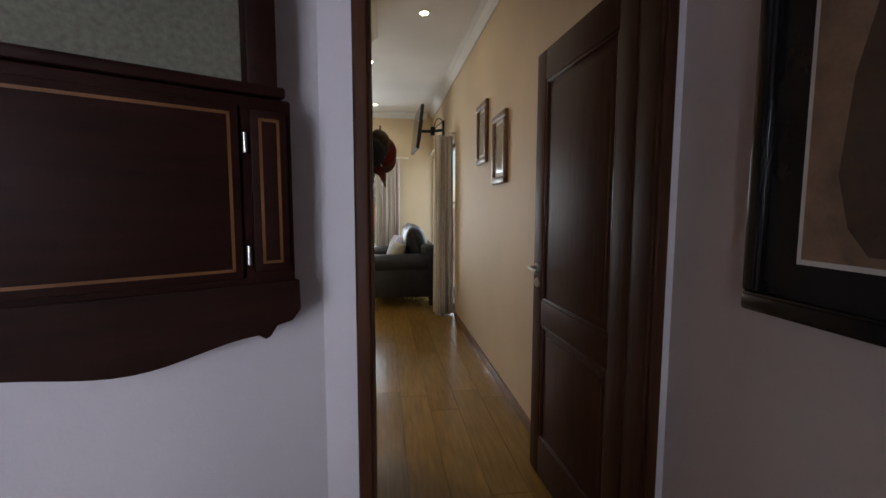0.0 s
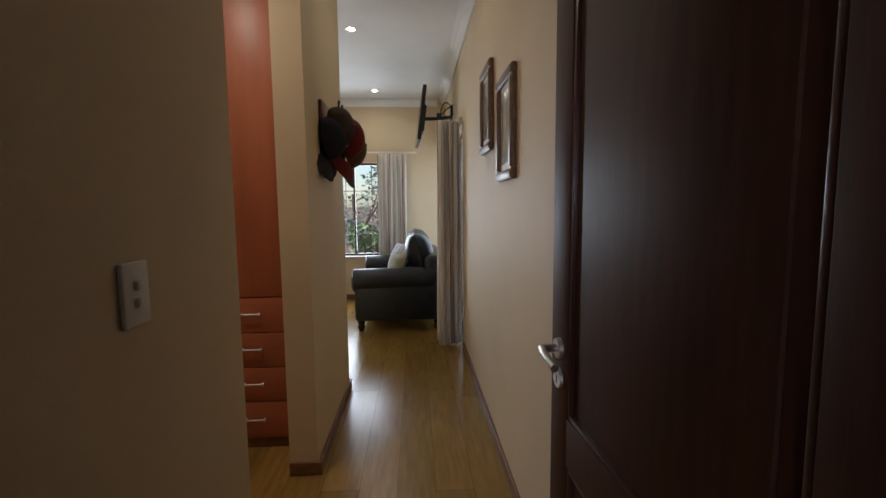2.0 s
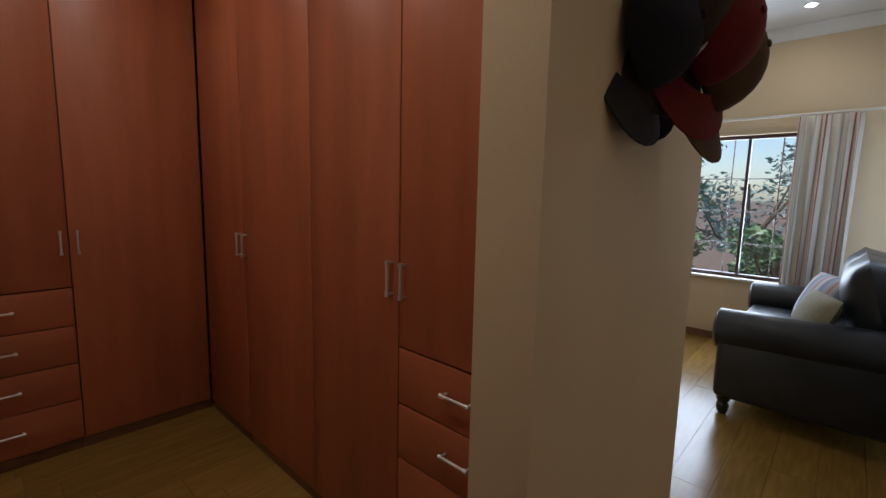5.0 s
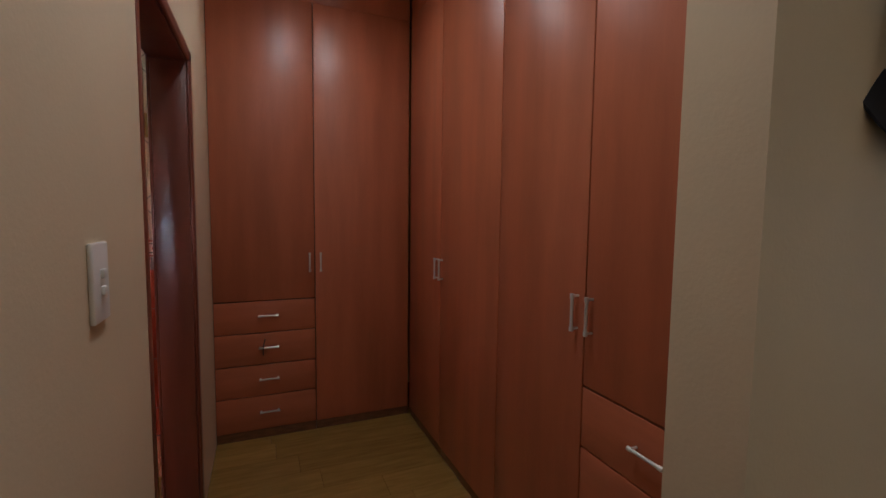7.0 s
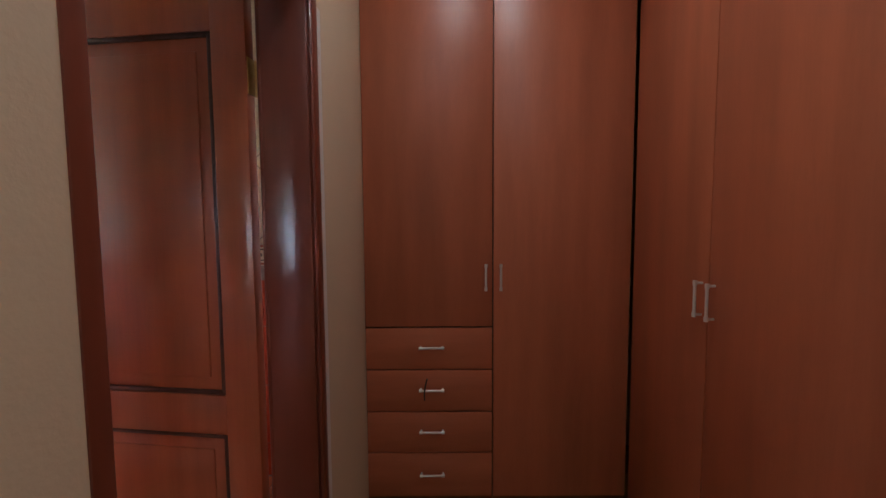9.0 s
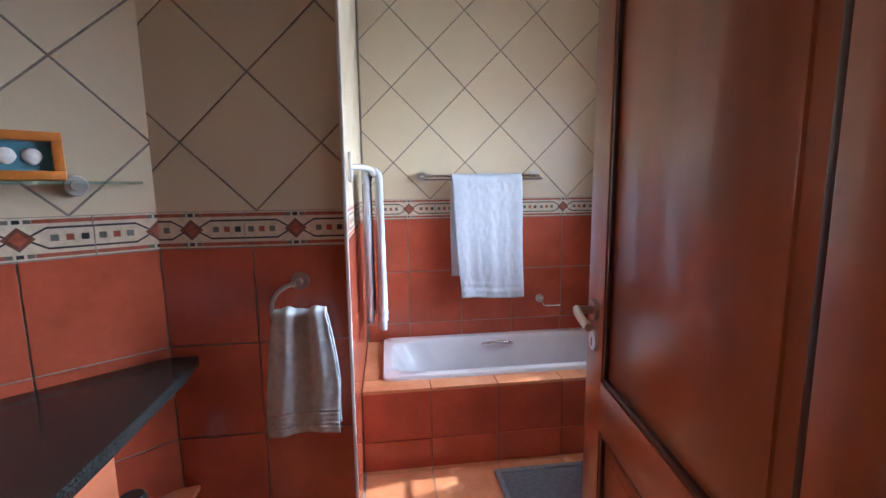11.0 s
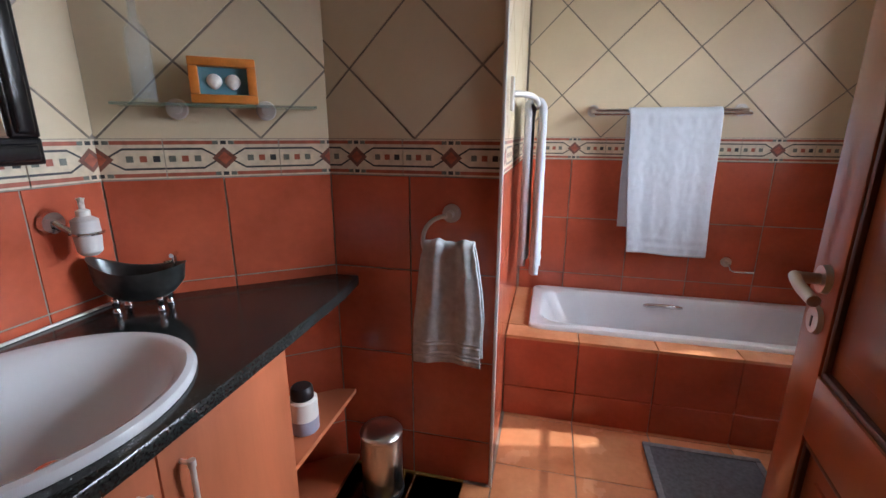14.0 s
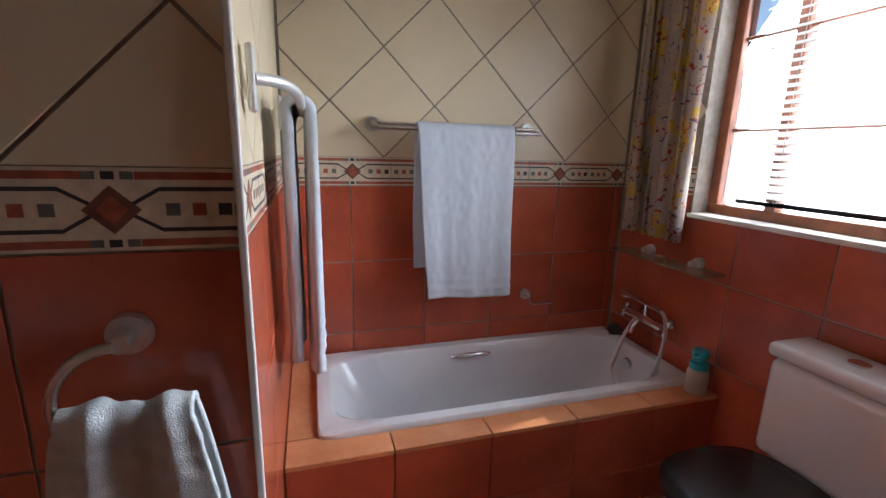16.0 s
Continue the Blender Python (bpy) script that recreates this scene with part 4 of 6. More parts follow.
def foliage(bm, centre, radius, count, size, rnd, squash=0.8):
    for _ in range(count):
        d = Vector((rnd.gauss(0, 1), rnd.gauss(0, 1), rnd.gauss(0, 1))).normalized() * radius * rnd.uniform(0.45, 1.05)
        d.z *= squash
        p = Vector(centre) + d
        a = Vector((rnd.uniform(-1, 1), rnd.uniform(-1, 1), rnd.uniform(-0.6, 0.6))).normalized()
        b = a.cross(Vector((rnd.uniform(-1, 1), rnd.uniform(-1, 1), rnd.uniform(-1, 1)))).normalized()
        s = size * rnd.uniform(0.6, 1.4)
        v = [bm.verts.new(p + a * s * e + b * s * q) for e, q in ((-1, 0), (-0.2, 0.42), (1, 0), (-0.2, -0.42))]
        bm.faces.new(v)


def bush(x, y, height, spread, seed, leaf, label, name="tree"):
    rnd = random.Random(seed)
    o = thing(name, pose(x, y, -0.26), label, "tree", "garden plants")
    bm = bmesh.new()
    tube(bm, [(0, 0, 0), (0.05, 0.02, height * 0.35), (0.0, 0.05, height * 0.7)], [0.09, 0.07, 0.03], 8)
    tips = []
    for k in range(9):
        a = k * 2.4
        t = Vector((math.cos(a) * spread * rnd.uniform(0.4, 0.95), math.sin(a) * spread * rnd.uniform(0.4, 0.9), height * rnd.uniform(0.3, 1.0)))
        tube(bm, [(0.02, 0.02, height * 0.25), t * 0.6, t], [0.045, 0.025, 0.008], 6)
        tips.append(t)
    part("trunk", bm, BARK, o, smooth=True)
    bm = bmesh.new()
    for t in tips:
        foliage(bm, t, spread * rnd.uniform(0.28, 0.42), 200, 0.07, rnd)
    part("crown", bm, leaf, o, "crown of many small leaves with gaps")


bush(-0.9, 13.6, 2.9, 1.7, 1, LEAFB, "blue-green leafy garden tree outside the window")
bush(0.9, 14.6, 2.5, 1.5, 2, LEAFB, "leafy garden shrub beyond the rocks")
bush(-2.9, 13.2, 3.1, 1.8, 3, LEAFA, "green leafy garden tree outside the window")
bush(-0.1, 11.3, 1.2, 0.8, 4, LEAFA, "low green shrub near the window")
bush(-1.9, 11.0, 1.1, 0.8, 5, LEAFA, "low green garden shrub near the window")
bush(4.2, 7.2, 3.0, 1.8, 6, LEAFA, "green leafy tree outside the garden door")
bush(4.6, 9.8, 3.2, 1.8, 7, LEAFB, "blue-green tree beyond the garden door")
rnd = random.Random(9)
for k in range(11):
    o = thing("rock", pose(-2.0 + 0.27 * k + rnd.uniform(-0.05, 0.05), 12.2 + rnd.uniform(-0.15, 0.15), -0.27, 0, 0, rnd.uniform(0, 360)), "rough grey garden rock in a low row", "rock", "garden rocks")
    bm = bmesh.new()
    bmesh.ops.create_icosphere(bm, subdivisions=2, radius=1)
    for v in bm.verts:
        f = 1 + 0.25 * noise.noise(v.co * 1.7 + Vector((k, 0, 0)))
        v.co = (v.co.x * 0.20 * f, v.co.y * 0.16 * f, (v.co.z + 0.8) * 0.20 * f)
    part("stone", bm, ROCK, o)
post = thing("garden_post", pose(0.15, 11.8, -0.26), "rough terracotta-coloured garden post among shrubs", "post")
bm = bmesh.new()
rbox(bm, -0.07, -0.07, 0, 0.07, 0.07, 1.7, 0.01)
part("shaft", bm, OCHRE, post, smooth=True)
bm = bmesh.new()
rbox(bm, -0.09, -0.09, 1.702, 0.09, 0.09, 1.76, 0.01)
part("capping", bm, OCHRE, post, smooth=True)

# ---- bathroom: bath ----
SURY = 0.613
surround = thing("bath_surround", pose(0, 0, 0), "terracotta tiled surround built round the bath", "bath surround")
bm = bmesh.new()
box(bm, TX, SURY - 0.10, 0.0, AX + 0.006, SURY - 0.012, 0.39)
box(bm, AX - 0.09, BY, 0.0, AX - 0.001, SURY - 0.10, 0.39)
part("core", bm, GROUT, surround)


def quick_tile(x0, y0, z0, x1, y1, z1, parent, mat):
    bm = bmesh.new()
    cx, cy, cz = (x0 + x1) / 2, (y0 + y1) / 2, (z0 + z1) / 2
    rbox(bm, x0 - cx, y0 - cy, z0 - cz, x1 - cx, y1 - cy, z1 - cz, 0.0018, 1)
    part("tile", bm, mat, parent, m=Matrix.Translation((cx, cy, cz)))


bx = [AX + 0.0075, -1.27, -1.60, -1.928, -2.258, TX + 0.001]
for a, b in zip(bx, bx[1:]):
    for z0, z1 in ((0.002, 0.150), (0.154, 0.398)):
        quick_tile(b + 0.002, SURY - 0.012, z0, a - 0.002, SURY, z1, surround, TERRA)
    quick_tile(b + 0.002, SURY - 0.125, 0.391, a - 0.002, SURY - 0.001, 0.412, surround, TERRAF)
quick_tile(AX - 0.095, BY + 0.01, 0.391, AX + 0.0065, SURY - 0.129, 0.412, surround, TERRAF)

bath = thing("bathtub", pose(0, 0, 0), "white enamelled built-in bathtub with chrome grips", "bathtub")
X0, X1, Y0, Y1, ZR = TX + 0.012, AX - 0.088, BY + 0.002, 0.515, 0.432


def super_ring(bm, x0, x1, y0, y1, z, p, n=56):
    cx, cy, rx, ry = (x0 + x1) / 2, (y0 + y1) / 2, (x1 - x0) / 2, (y1 - y0) / 2
    out = []
    for k in range(n):
        a = 2 * math.pi * k / n
        c, s = math.cos(a), math.sin(a)
        out.append(bm.verts.new((cx + rx * math.copysign(abs(c) ** (2 / p), c), cy + ry * math.copysign(abs(s) ** (2 / p), s), z)))
    return out


bm = bmesh.new()
rings = [super_ring(bm, X0, X1, Y0, Y1, 0.405, 22), super_ring(bm, X0, X1, Y0, Y1, ZR - 0.008, 22), super_ring(bm, X0 + 0.006, X1 - 0.006, Y0 + 0.006, Y1 - 0.006, ZR, 20),
         super_ring(bm, X0 + 0.05, X1 - 0.045, Y0 + 0.05, Y1 - 0.045, ZR, 7), super_ring(bm, X0 + 0.062, X1 - 0.06, Y0 + 0.062, Y1 - 0.057, ZR - 0.012, 6),
         super_ring(bm, X0 + 0.085, X1 - 0.16, Y0 + 0.085, Y1 - 0.08, 0.25, 5), super_ring(bm, X0 + 0.12, X1 - 0.26, Y0 + 0.12, Y1 - 0.115, 0.09, 4.5),
         super_ring(bm, X0 + 0.2, X1 - 0.36, Y0 + 0.18, Y1 - 0.17, 0.06, 4)]
for a, b in zip(rings, rings[1:]):
    for k in range(56):
        bm.faces.new((a[k], a[(k + 1) % 56], b[(k + 1) % 56], b[k]))
bm.faces.new(rings[-1])
part("tub", bm, WHITEC, bath, smooth=True)
for y, s in ((Y0 + 0.075, 1), (Y1 - 0.07, -1)):
    bm = bmesh.new()
    x = -1.75
    tube(bm, arc((x + 0.10, y, 0.385), (x, y + s * 0.03, 0.402), (x - 0.10, y, 0.385), 10), [0.006] + [0.011] * 9 + [0.006], 10)
    part("grip", bm, CHROME, bath, "chrome grip handle", True)
bm = bmesh.new()
tube(bm, [(X0 + 0.075, 0.20, 0.355), (X0 + 0.090, 0.20, 0.353)], [0.03, 0.026], 18)
part("overflow", bm, CHROME, bath, "round chrome overflow", True)

mixer = thing("bath_mixer", pose(0, 0, 0), "chrome bath mixer tap with hand shower hose", "tap")
bm = bmesh.new()
for y in (0.17, 0.33):
    tube(bm, [(TX, y, 0.60), (TX + 0.012, y, 0.60)], 0.030, 16)
    tube(bm, [(TX + 0.01, y, 0.60), (TX + 0.07, y, 0.60)], 0.014, 12)
tube(bm, [(TX + 0.07, 0.14, 0.60), (TX + 0.07, 0.36, 0.60)], 0.021, 14)
tube(bm, arc((TX + 0.07, 0.25, 0.60), (TX + 0.13, 0.25, 0.60), (TX + 0.14, 0.25, 0.54), 8), 0.013, 12)
part("body", bm, CHROME, mixer, smooth=True)
for y in (0.12, 0.38):
    bm = bmesh.new()
    s = -1 if y < 0.25 else 1
    tube(bm, [(TX + 0.07, y - s * 0.02, 0.60), (TX + 0.07, y + s * 0.02, 0.60)], 0.014, 12)
    for a in (0, 1, 2, 3):
        v = Vector((math.cos(a * math.pi / 2 + 0.4), 0, math.sin(a * math.pi / 2 + 0.4))) * 0.032
        tube(bm, [(TX + 0.07, y, 0.60), Vector((TX + 0.07, y, 0.60)) + v], [0.007, 0.009], 8)
    part("cross_handle", bm, CHROME, mixer, "chrome cross handle", True)
bm = bmesh.new()
tube(bm, [(TX + 0.07, 0.25, 0.61), (TX + 0.07, 0.25, 0.665)], 0.010, 10)
tube(bm, arc((TX + 0.08, 0.10, 0.68), (TX + 0.09, 0.25, 0.69), (TX + 0.09, 0.36, 0.675), 10), [0.022, 0.020, 0.013] + [0.011] * 8, 12)
part("hand_shower", bm, CHROME, mixer, smooth=True)
bm = bmesh.new()
tube(bm, arc((TX + 0.09, 0.36, 0.675), (TX + 0.10, 0.43, 0.66), (TX + 0.11, 0.40, 0.45), 10) + [Vector((TX + 0.13, 0.36, 0.30)), Vector((TX + 0.16, 0.25, 0.24)), Vector((TX + 0.15, 0.16, 0.32)), Vector((TX + 0.10, 0.17, 0.50)), Vector((TX + 0.07, 0.19, 0.58))], 0.008, 8)
part("hose", bm, STEEL, mixer, "flexible steel hose", True)
sponge = thing("bath_puff", pose(TX + 0.06, 0.045, ZR + 0.001), "black mesh bath puff on the bath corner", "bath puff")
bm = bmesh.new()
r9 = random.Random(3)
for k in range(60):
    a, b = r9.uniform(0, 6.28), r9.uniform(0, 1.4)
    d = Vector((math.cos(a) * math.cos(b), math.sin(a) * math.cos(b), math.sin(b)))
    tube(bm, arc((d.x * 0.01, d.y * 0.01, 0.012), (d.x * 0.06, d.y * 0.06, 0.02 + d.z * 0.06), (d.y * 0.04, -d.x * 0.04, 0.015 + d.z * 0.04), 5), 0.005, 5)
part("mesh_loops", bm, BLACKP, sponge, smooth=True)

# soap dispenser on the surround
pump = thing("soap_bottle", pose(-2.50, 0.565, 0.413), "beige soap bottle with turquoise pump on the surround", "soap bottle")
bm = bmesh.new()
lathe(bm, [(0.036, 0), (0.040, 0.004), (0.040, 0.085), (0.034, 0.10)], 24)
part("bottle", bm, STONEW, pump, smooth=True)
bm = bmesh.new()
lathe(bm, [(0.034, 0.101), (0.034, 0.125), (0.022, 0.135), (0.020, 0.15), (0.03, 0.155), (0.03, 0.175), (0.026, 0.18)], 20)
tube(bm, [(0, 0, 0.168), (0.05, 0.01, 0.165)], [0.010, 0.007], 8)
part("pump", bm, TEALP, pump, "turquoise plastic pump", True)

# glass shelf over the taps
gs = thing("glass_shelf", pose(0, 0, 0), "empty narrow glass shelf on two chrome holders over the bath", "shelf")
bm = bmesh.new()
rbox(bm, TX + 0.004, 0.03, 0.885, TX + 0.125, 0.56, 0.893, 0.002)
part("glass", bm, GREENGLASS, gs)
for y in (0.16, 0.43):
    bm = bmesh.new()
    tube(bm, [(TX, y, 0.905), (TX + 0.02, y, 0.905)], [0.026, 0.022], 16)
    tube(bm, [(TX + 0.02, y, 0.905), (TX + 0.05, y, 0.905)], 0.013, 12)
    part("holder", bm, SATIN, gs, smooth=True)

# towel rail with towel on the bath wall
trail = thing("towel_rail", pose(0, 0, 0), "double chrome towel rail on the bath wall", "towel rail")
for y, z in ((BY + 0.07, 1.43), (BY + 0.12, 1.41)):
    bm = bmesh.new()
    tube(bm, [(-1.30, y, z), (-2.01, y, z)], 0.008, 12)
    part("rod", bm, CHROME, trail, smooth=True)
for x in (-1.30, -2.0):
    bm = bmesh.new()
    tube(bm, [(x, BY, 1.43), (x, BY + 0.012, 1.43)], 0.030, 20)
    tube(bm, [(x, BY + 0.01, 1.43), (x, BY + 0.125, 1.41)], [0.016, 0.012], 12)
    part("bracket", bm, STEEL, trail, smooth=True)


def draped(name, m, w, top, front, back, mat, label, gap=0.03, seed=1, fold=0.004, waves=2.5, gather=1.0, lean=(0.0, 0.0), swell=0.0, thick=0.009, group=""):
    """A towel over a bar: u across, v up, w out; front and back hang to their own depth, in soft folds."""
    t = thing(name, m, label, "towel", group)
    bm = bmesh.new()
    nu, nb, nf = 64, 30, 60
    path = [(-1, k / nb) for k in range(nb, 0, -1)] + [(math.pi * (k / 10 - 0.5), None) for k in range(11)] + [(1, k / nf) for k in range(1, nf + 1)]
    g = []
    for i in range(nu + 1):
        s = i / nu
        row = []
        for side, f in path:
            turn = f is None
            drop = 0.0 if turn else f
            half = 1 if (side > 0) else -1
            ww = w * (gather + (1 - gather) * min(1.0, 1.6 * drop) ** 0.7)
            u = (s - 0.5) * ww
            if half > 0 and not turn:
                u += drop * (lean[0] * (1 - s) + lean[1] * s)
            a = 2 * math.pi * waves * s + seed
            grow = 0.25 + 0.75 * drop if gather == 1.0 else 1.0 - 0.35 * drop
            off = fold * grow * (math.sin(a + 0.5 * drop) + 0.45 * math.sin(2.3 * a + 1.7 * seed + 1.2 * drop))
            off += 0.0022 * noise.noise(Vector((u * 45, drop * 22, seed + half)))
            u += 0.004 * drop * math.sin(7 * drop + seed)
            if turn:
                wv, v = gap / 2 * math.sin(side), top + gap / 2 * math.cos(side) + off * 0.6
                wv += off * math.sin(side)
            else:
                length = front if half > 0 else back
                hem = 0.006 * drop * math.sin(5 * s + seed)
                v = top - drop * length + hem
                wv = half * (gap / 2 + swell * drop) + off * (1 if half > 0 else 0.7)
                d = (1 - drop) * length
                if half > 0 and 0.02 < d < 0.085:
                    wv += 0.0022 * math.sin(d * 2 * math.pi / 0.0155)
            row.append(bm.verts.new((u, v, wv)))
        g.append(row)
    for i in range(nu):
        for q in range(len(path) - 1):
            bm.faces.new((g[i][q], g[i + 1][q], g[i + 1][q + 1], g[i][q + 1]))
    ob = part("cloth", bm, mat, t, smooth=True)
    so = ob.modifiers.new("thick", "SOLIDIFY")
    so.thickness = thick
    return t


draped("bath_towel", basis((-1.675, BY + 0.095, 0), (-1, 0, 0), (0, 1, 0)), 0.42, 1.405, 0.71, 0.585, TOWEL, "white bath towel folded over the towel rail", 0.075, 1, 0.004, 2.1, lean=(0.05, 0.016))

holder = thing("paper_holder", pose(0, 0, 0), "small chrome hook holder on the bath wall", "holder")
bm = bmesh.new()
tube(bm, [(-2.05, BY, 0.645), (-2.05, BY + 0.012, 0.645)], 0.026, 18)
tube(bm, [(-2.05, BY + 0.01, 0.645), (-2.05, BY + 0.05, 0.645)], 0.010, 12)
part("base", bm, STEEL, holder, smooth=True)
bm = bmesh.new()
tube(bm, [Vector(p) for p in ((-2.05, BY + 0.05, 0.645), (-2.06, BY + 0.055, 0.615), (-2.08, BY + 0.055, 0.607), (-2.17, BY + 0.055, 0.607))], 0.005, 10)
part("wire", bm, CHROME, holder, smooth=True)

# curved rail with a towel on the niche end
swing = thing("curved_towel_rail", pose(0, 0, 0), "satin metal bowed towel rail on the niche end wall", "towel rail")
for y in (0.945, 0.145):
    bm = bmesh.new()
    rbox(bm, AX - 0.014, y - 0.02, 1.385, AX - 0.001, y + 0.02, 1.495, 0.006)
    part("plate", bm, SATIN, swing, smooth=True)
bm = bmesh.new()
bend = arc((AX - 0.010, 0.945, 1.44), (AX - 0.082, 0.90, 1.448), (AX - 0.082, 0.72, 1.425), 12)
tube(bm, bend + [Vector((p.x, 1.09 - p.y, p.z)) for p in bend[::-1]], 0.011, 14)
part("rail", bm, SATIN, swing, smooth=True)
draped("hand_towel", basis((AX - 0.074, 0.44, 0), (0, -1, 0), (-1, 0, 0)), 0.40, 1.413, 0.70, 0.665, TOWEL, "white hand towel draped over the curved rail", 0.080, 2, 0.010, 1.6, swell=0.0, thick=0.026)

# towel ring on the partition
ring = thing("towel_ring", pose(0, 0, 0), "brushed steel towel ring on the tiled partition", "towel ring")
bm = bmesh.new()
RGX, RGZ = -0.788, 1.058
tube(bm, [(RGX, PY, RGZ), (RGX, PY + 0.014, RGZ)], [0.031, 0.029], 24)
tube(bm, [(RGX, PY + 0.012, RGZ), (RGX, PY + 0.05, RGZ)], 0.013, 14)
part("rose", bm, STEEL, ring, smooth=True)
bm = bmesh.new()
tube(bm, [Vector((RGX + 0.055 - 0.095 * math.sin(a) * 0.9 - 0.055, PY + 0.052, RGZ - 0.085 + 0.085 * math.cos(a))) + Vector((0.0, 0, 0)) for a in (-0.05 - 0.0 - 2 * math.pi * 0.62 * k / 24 for k in range(25))], 0.0075, 12)
part("ring", bm, STEEL, ring, smooth=True)
draped("hand_towel", basis((-0.793, PY + 0.056, 0), (-1, 0, 0), (0, 1, 0)), 0.235, 0.955, 0.405, 0.39, TOWELG, "grey hand towel gathered through the towel ring", 0.048, 5, 0.0065, 1.7, 0.70, swell=0.004, thick=0.012)

# mat
mat = thing("bath_mat", pose(-1.785, 0.95, 0.0), "dark grey rectangular bath mat on the tiles", "bath mat")
bm = bmesh.new()
rbox(bm, -0.225, -0.25, 0.001, 0.225, 0.25, 0.014, 0.006, 3)
part("cover", bm, MATCLOTH, mat, smooth=True)
for k, (a, b, c, d) in enumerate(((-0.225, 0.225, -0.25, -0.225), (-0.225, 0.225, 0.225, 0.25), (-0.225, -0.2, -0.225, 0.225), (0.2, 0.225, -0.225, 0.225))):
    bm = bmesh.new()
    rbox(bm, a, c, 0.008, b, d, 0.020, 0.004, 2)
    part("border", bm, MATEDGE, mat, "lighter woven border", True)

# toilet
wc = thing("toilet", pose(TX, 1.06, 0), "white ceramic toilet with a black seat lid", "toilet")
bm = bmesh.new()
rg = []
for z, x0, x1, w, p in ((0.0, 0.16, 0.50, 0.115, 3), (0.10, 0.16, 0.50, 0.11, 3), (0.22, 0.13, 0.55, 0.13, 2.6), (0.33, 0.10, 0.60, 0.172, 2.4), (0.385, 0.08, 0.615, 0.182, 2.4), (0.40, 0.085, 0.61, 0.178, 2.4)):
    rg.append(super_ring(bm, x0, x1, -w, w, z, p, 40))
for a, b in zip(rg, rg[1:]):
    for k in range(40):
        bm.faces.new((a[k], a[(k + 1) % 40], b[(k + 1) % 40], b[k]))
bm.faces.new(rg[0][::-1])
bm.faces.new(rg[-1])
part("bowl", bm, WHITEC, wc, smooth=True)
for nm, z0, z1, x0, x1, w in (("seat", 0.402, 0.420, 0.20, 0.62, 0.185), ("lid", 0.422, 0.445, 0.19, 0.625, 0.188)):
    bm = bmesh.new()
    a = [super_ring(bm, x0 + q, x1 - q, -w + q, w - q, z, 2.5, 40) for q, z in ((0.006, z0), (0, z0 + 0.005), (0, z1 - 0.007), (0.008, z1 - 0.001), (0.05, z1))]
    for b, c in zip(a, a[1:]):
        for k in range(40):
            bm.faces.new((b[k], b[(k + 1) % 40], c[(k + 1) % 40], c[k]))
    bm.faces.new(a[0][::-1])
    bm.faces.new(a[-1])
    part(nm, bm, BLACKW, wc, "glossy black " + nm, True)
bm = bmesh.new()
rbox(bm, 0.008, -0.175, 0.41, 0.175, 0.205, 0.735, 0.03, 4)
part("cistern", bm, WHITEC, wc, smooth=True)
bm = bmesh.new()
rbox(bm, 0.004, -0.182, 0.737, 0.182, 0.212, 0.785, 0.018, 4)
part("cistern_lid", bm, WHITEC, wc, smooth=True)
bm = bmesh.new()
lathe(bm, [(0.026, 0.785), (0.026, 0.791), (0.022, 0.793)], 20, cx=0.095, cy=0.01)
part("flush_button", bm, CHROME, wc, "chrome flush button", True)

# window, blind and curtain
window("window_2", basis((TX - 0.12, 0.34, 1.10), (0, 1, 0), (1, 0, 0)), 1.18, 1.02, (0.26, 0.72), (0.34, 0.68), WOODFRAME, "red-brown wooden bathroom window with slim bars", 0.045, 0.02)
sl = bmesh.new()
rbox(sl, TX - 0.10, 0.342, 1.086, TX + 0.014, 1.518, 1.104, 0.003)
structure("window_sill_2", sl, WHITEP, "white window sill", "window sill")
blind = thing("venetian_blind", pose(0, 0, 0), "white venetian blind with open slats", "blind")
bm = bmesh.new()
rbox(bm, TX - 0.075, 0.51, 2.03, TX - 0.03, 1.51, 2.065, 0.003)
part("head_rail", bm, BLACKW, blind, smooth=True)
sm = bmesh.new()
rbox(sm, -0.022, -0.497, -0.0012, 0.022, 0.497, 0.0012, 0.0008, 1)
slat_mesh = mesh_of("slat", sm, SLAT)
for k in range(31):
    o = new("slat", slat_mesh)
    o.parent = blind
    o.matrix_basis = pose(TX - 0.052, 1.012, 1.20 + 0.027 * k, 0, 24, 0)
bm = bmesh.new()
rbox(bm, TX - 0.072, 0.512, 1.165, TX - 0.03, 1.512, 1.182, 0.003)
part("bottom_rail", bm, BLACKW, blind, "dark bottom rail", True)
for y in (0.66, 1.05, 1.4):
    bm = bmesh.new()
    tube(bm, [(TX - 0.03, y, 1.18), (TX - 0.03, y, 2.03)], 0.0014, 6)
    part("cord", bm, WHITEP, blind)
c = curtain(pose(TX + 0.075, 0.212, 0, 0, 0, 90), 0.37, 0.985, 2.10, 6, 0.026, BATHCURT, "printed cream curtain with red, yellow and black motifs")
rod = thing("curtain_rail", pose(0, 0, 0), "dark curtain rod over the bathroom window", "curtain rail")
bm = bmesh.new()
tube(bm, [(TX + 0.075, 0.02, 2.115), (TX + 0.075, 1.75, 2.115)], 0.012, 10)
part("rod", bm, BLACKW, rod, smooth=True)
for y in (0.05, 1.7):
    bm = bmesh.new()
    rbox(bm, TX + 0.001, y - 0.01, 2.105, TX + 0.075, y + 0.01, 2.125, 0.002)
    part("bracket", bm, BLACKW, rod)

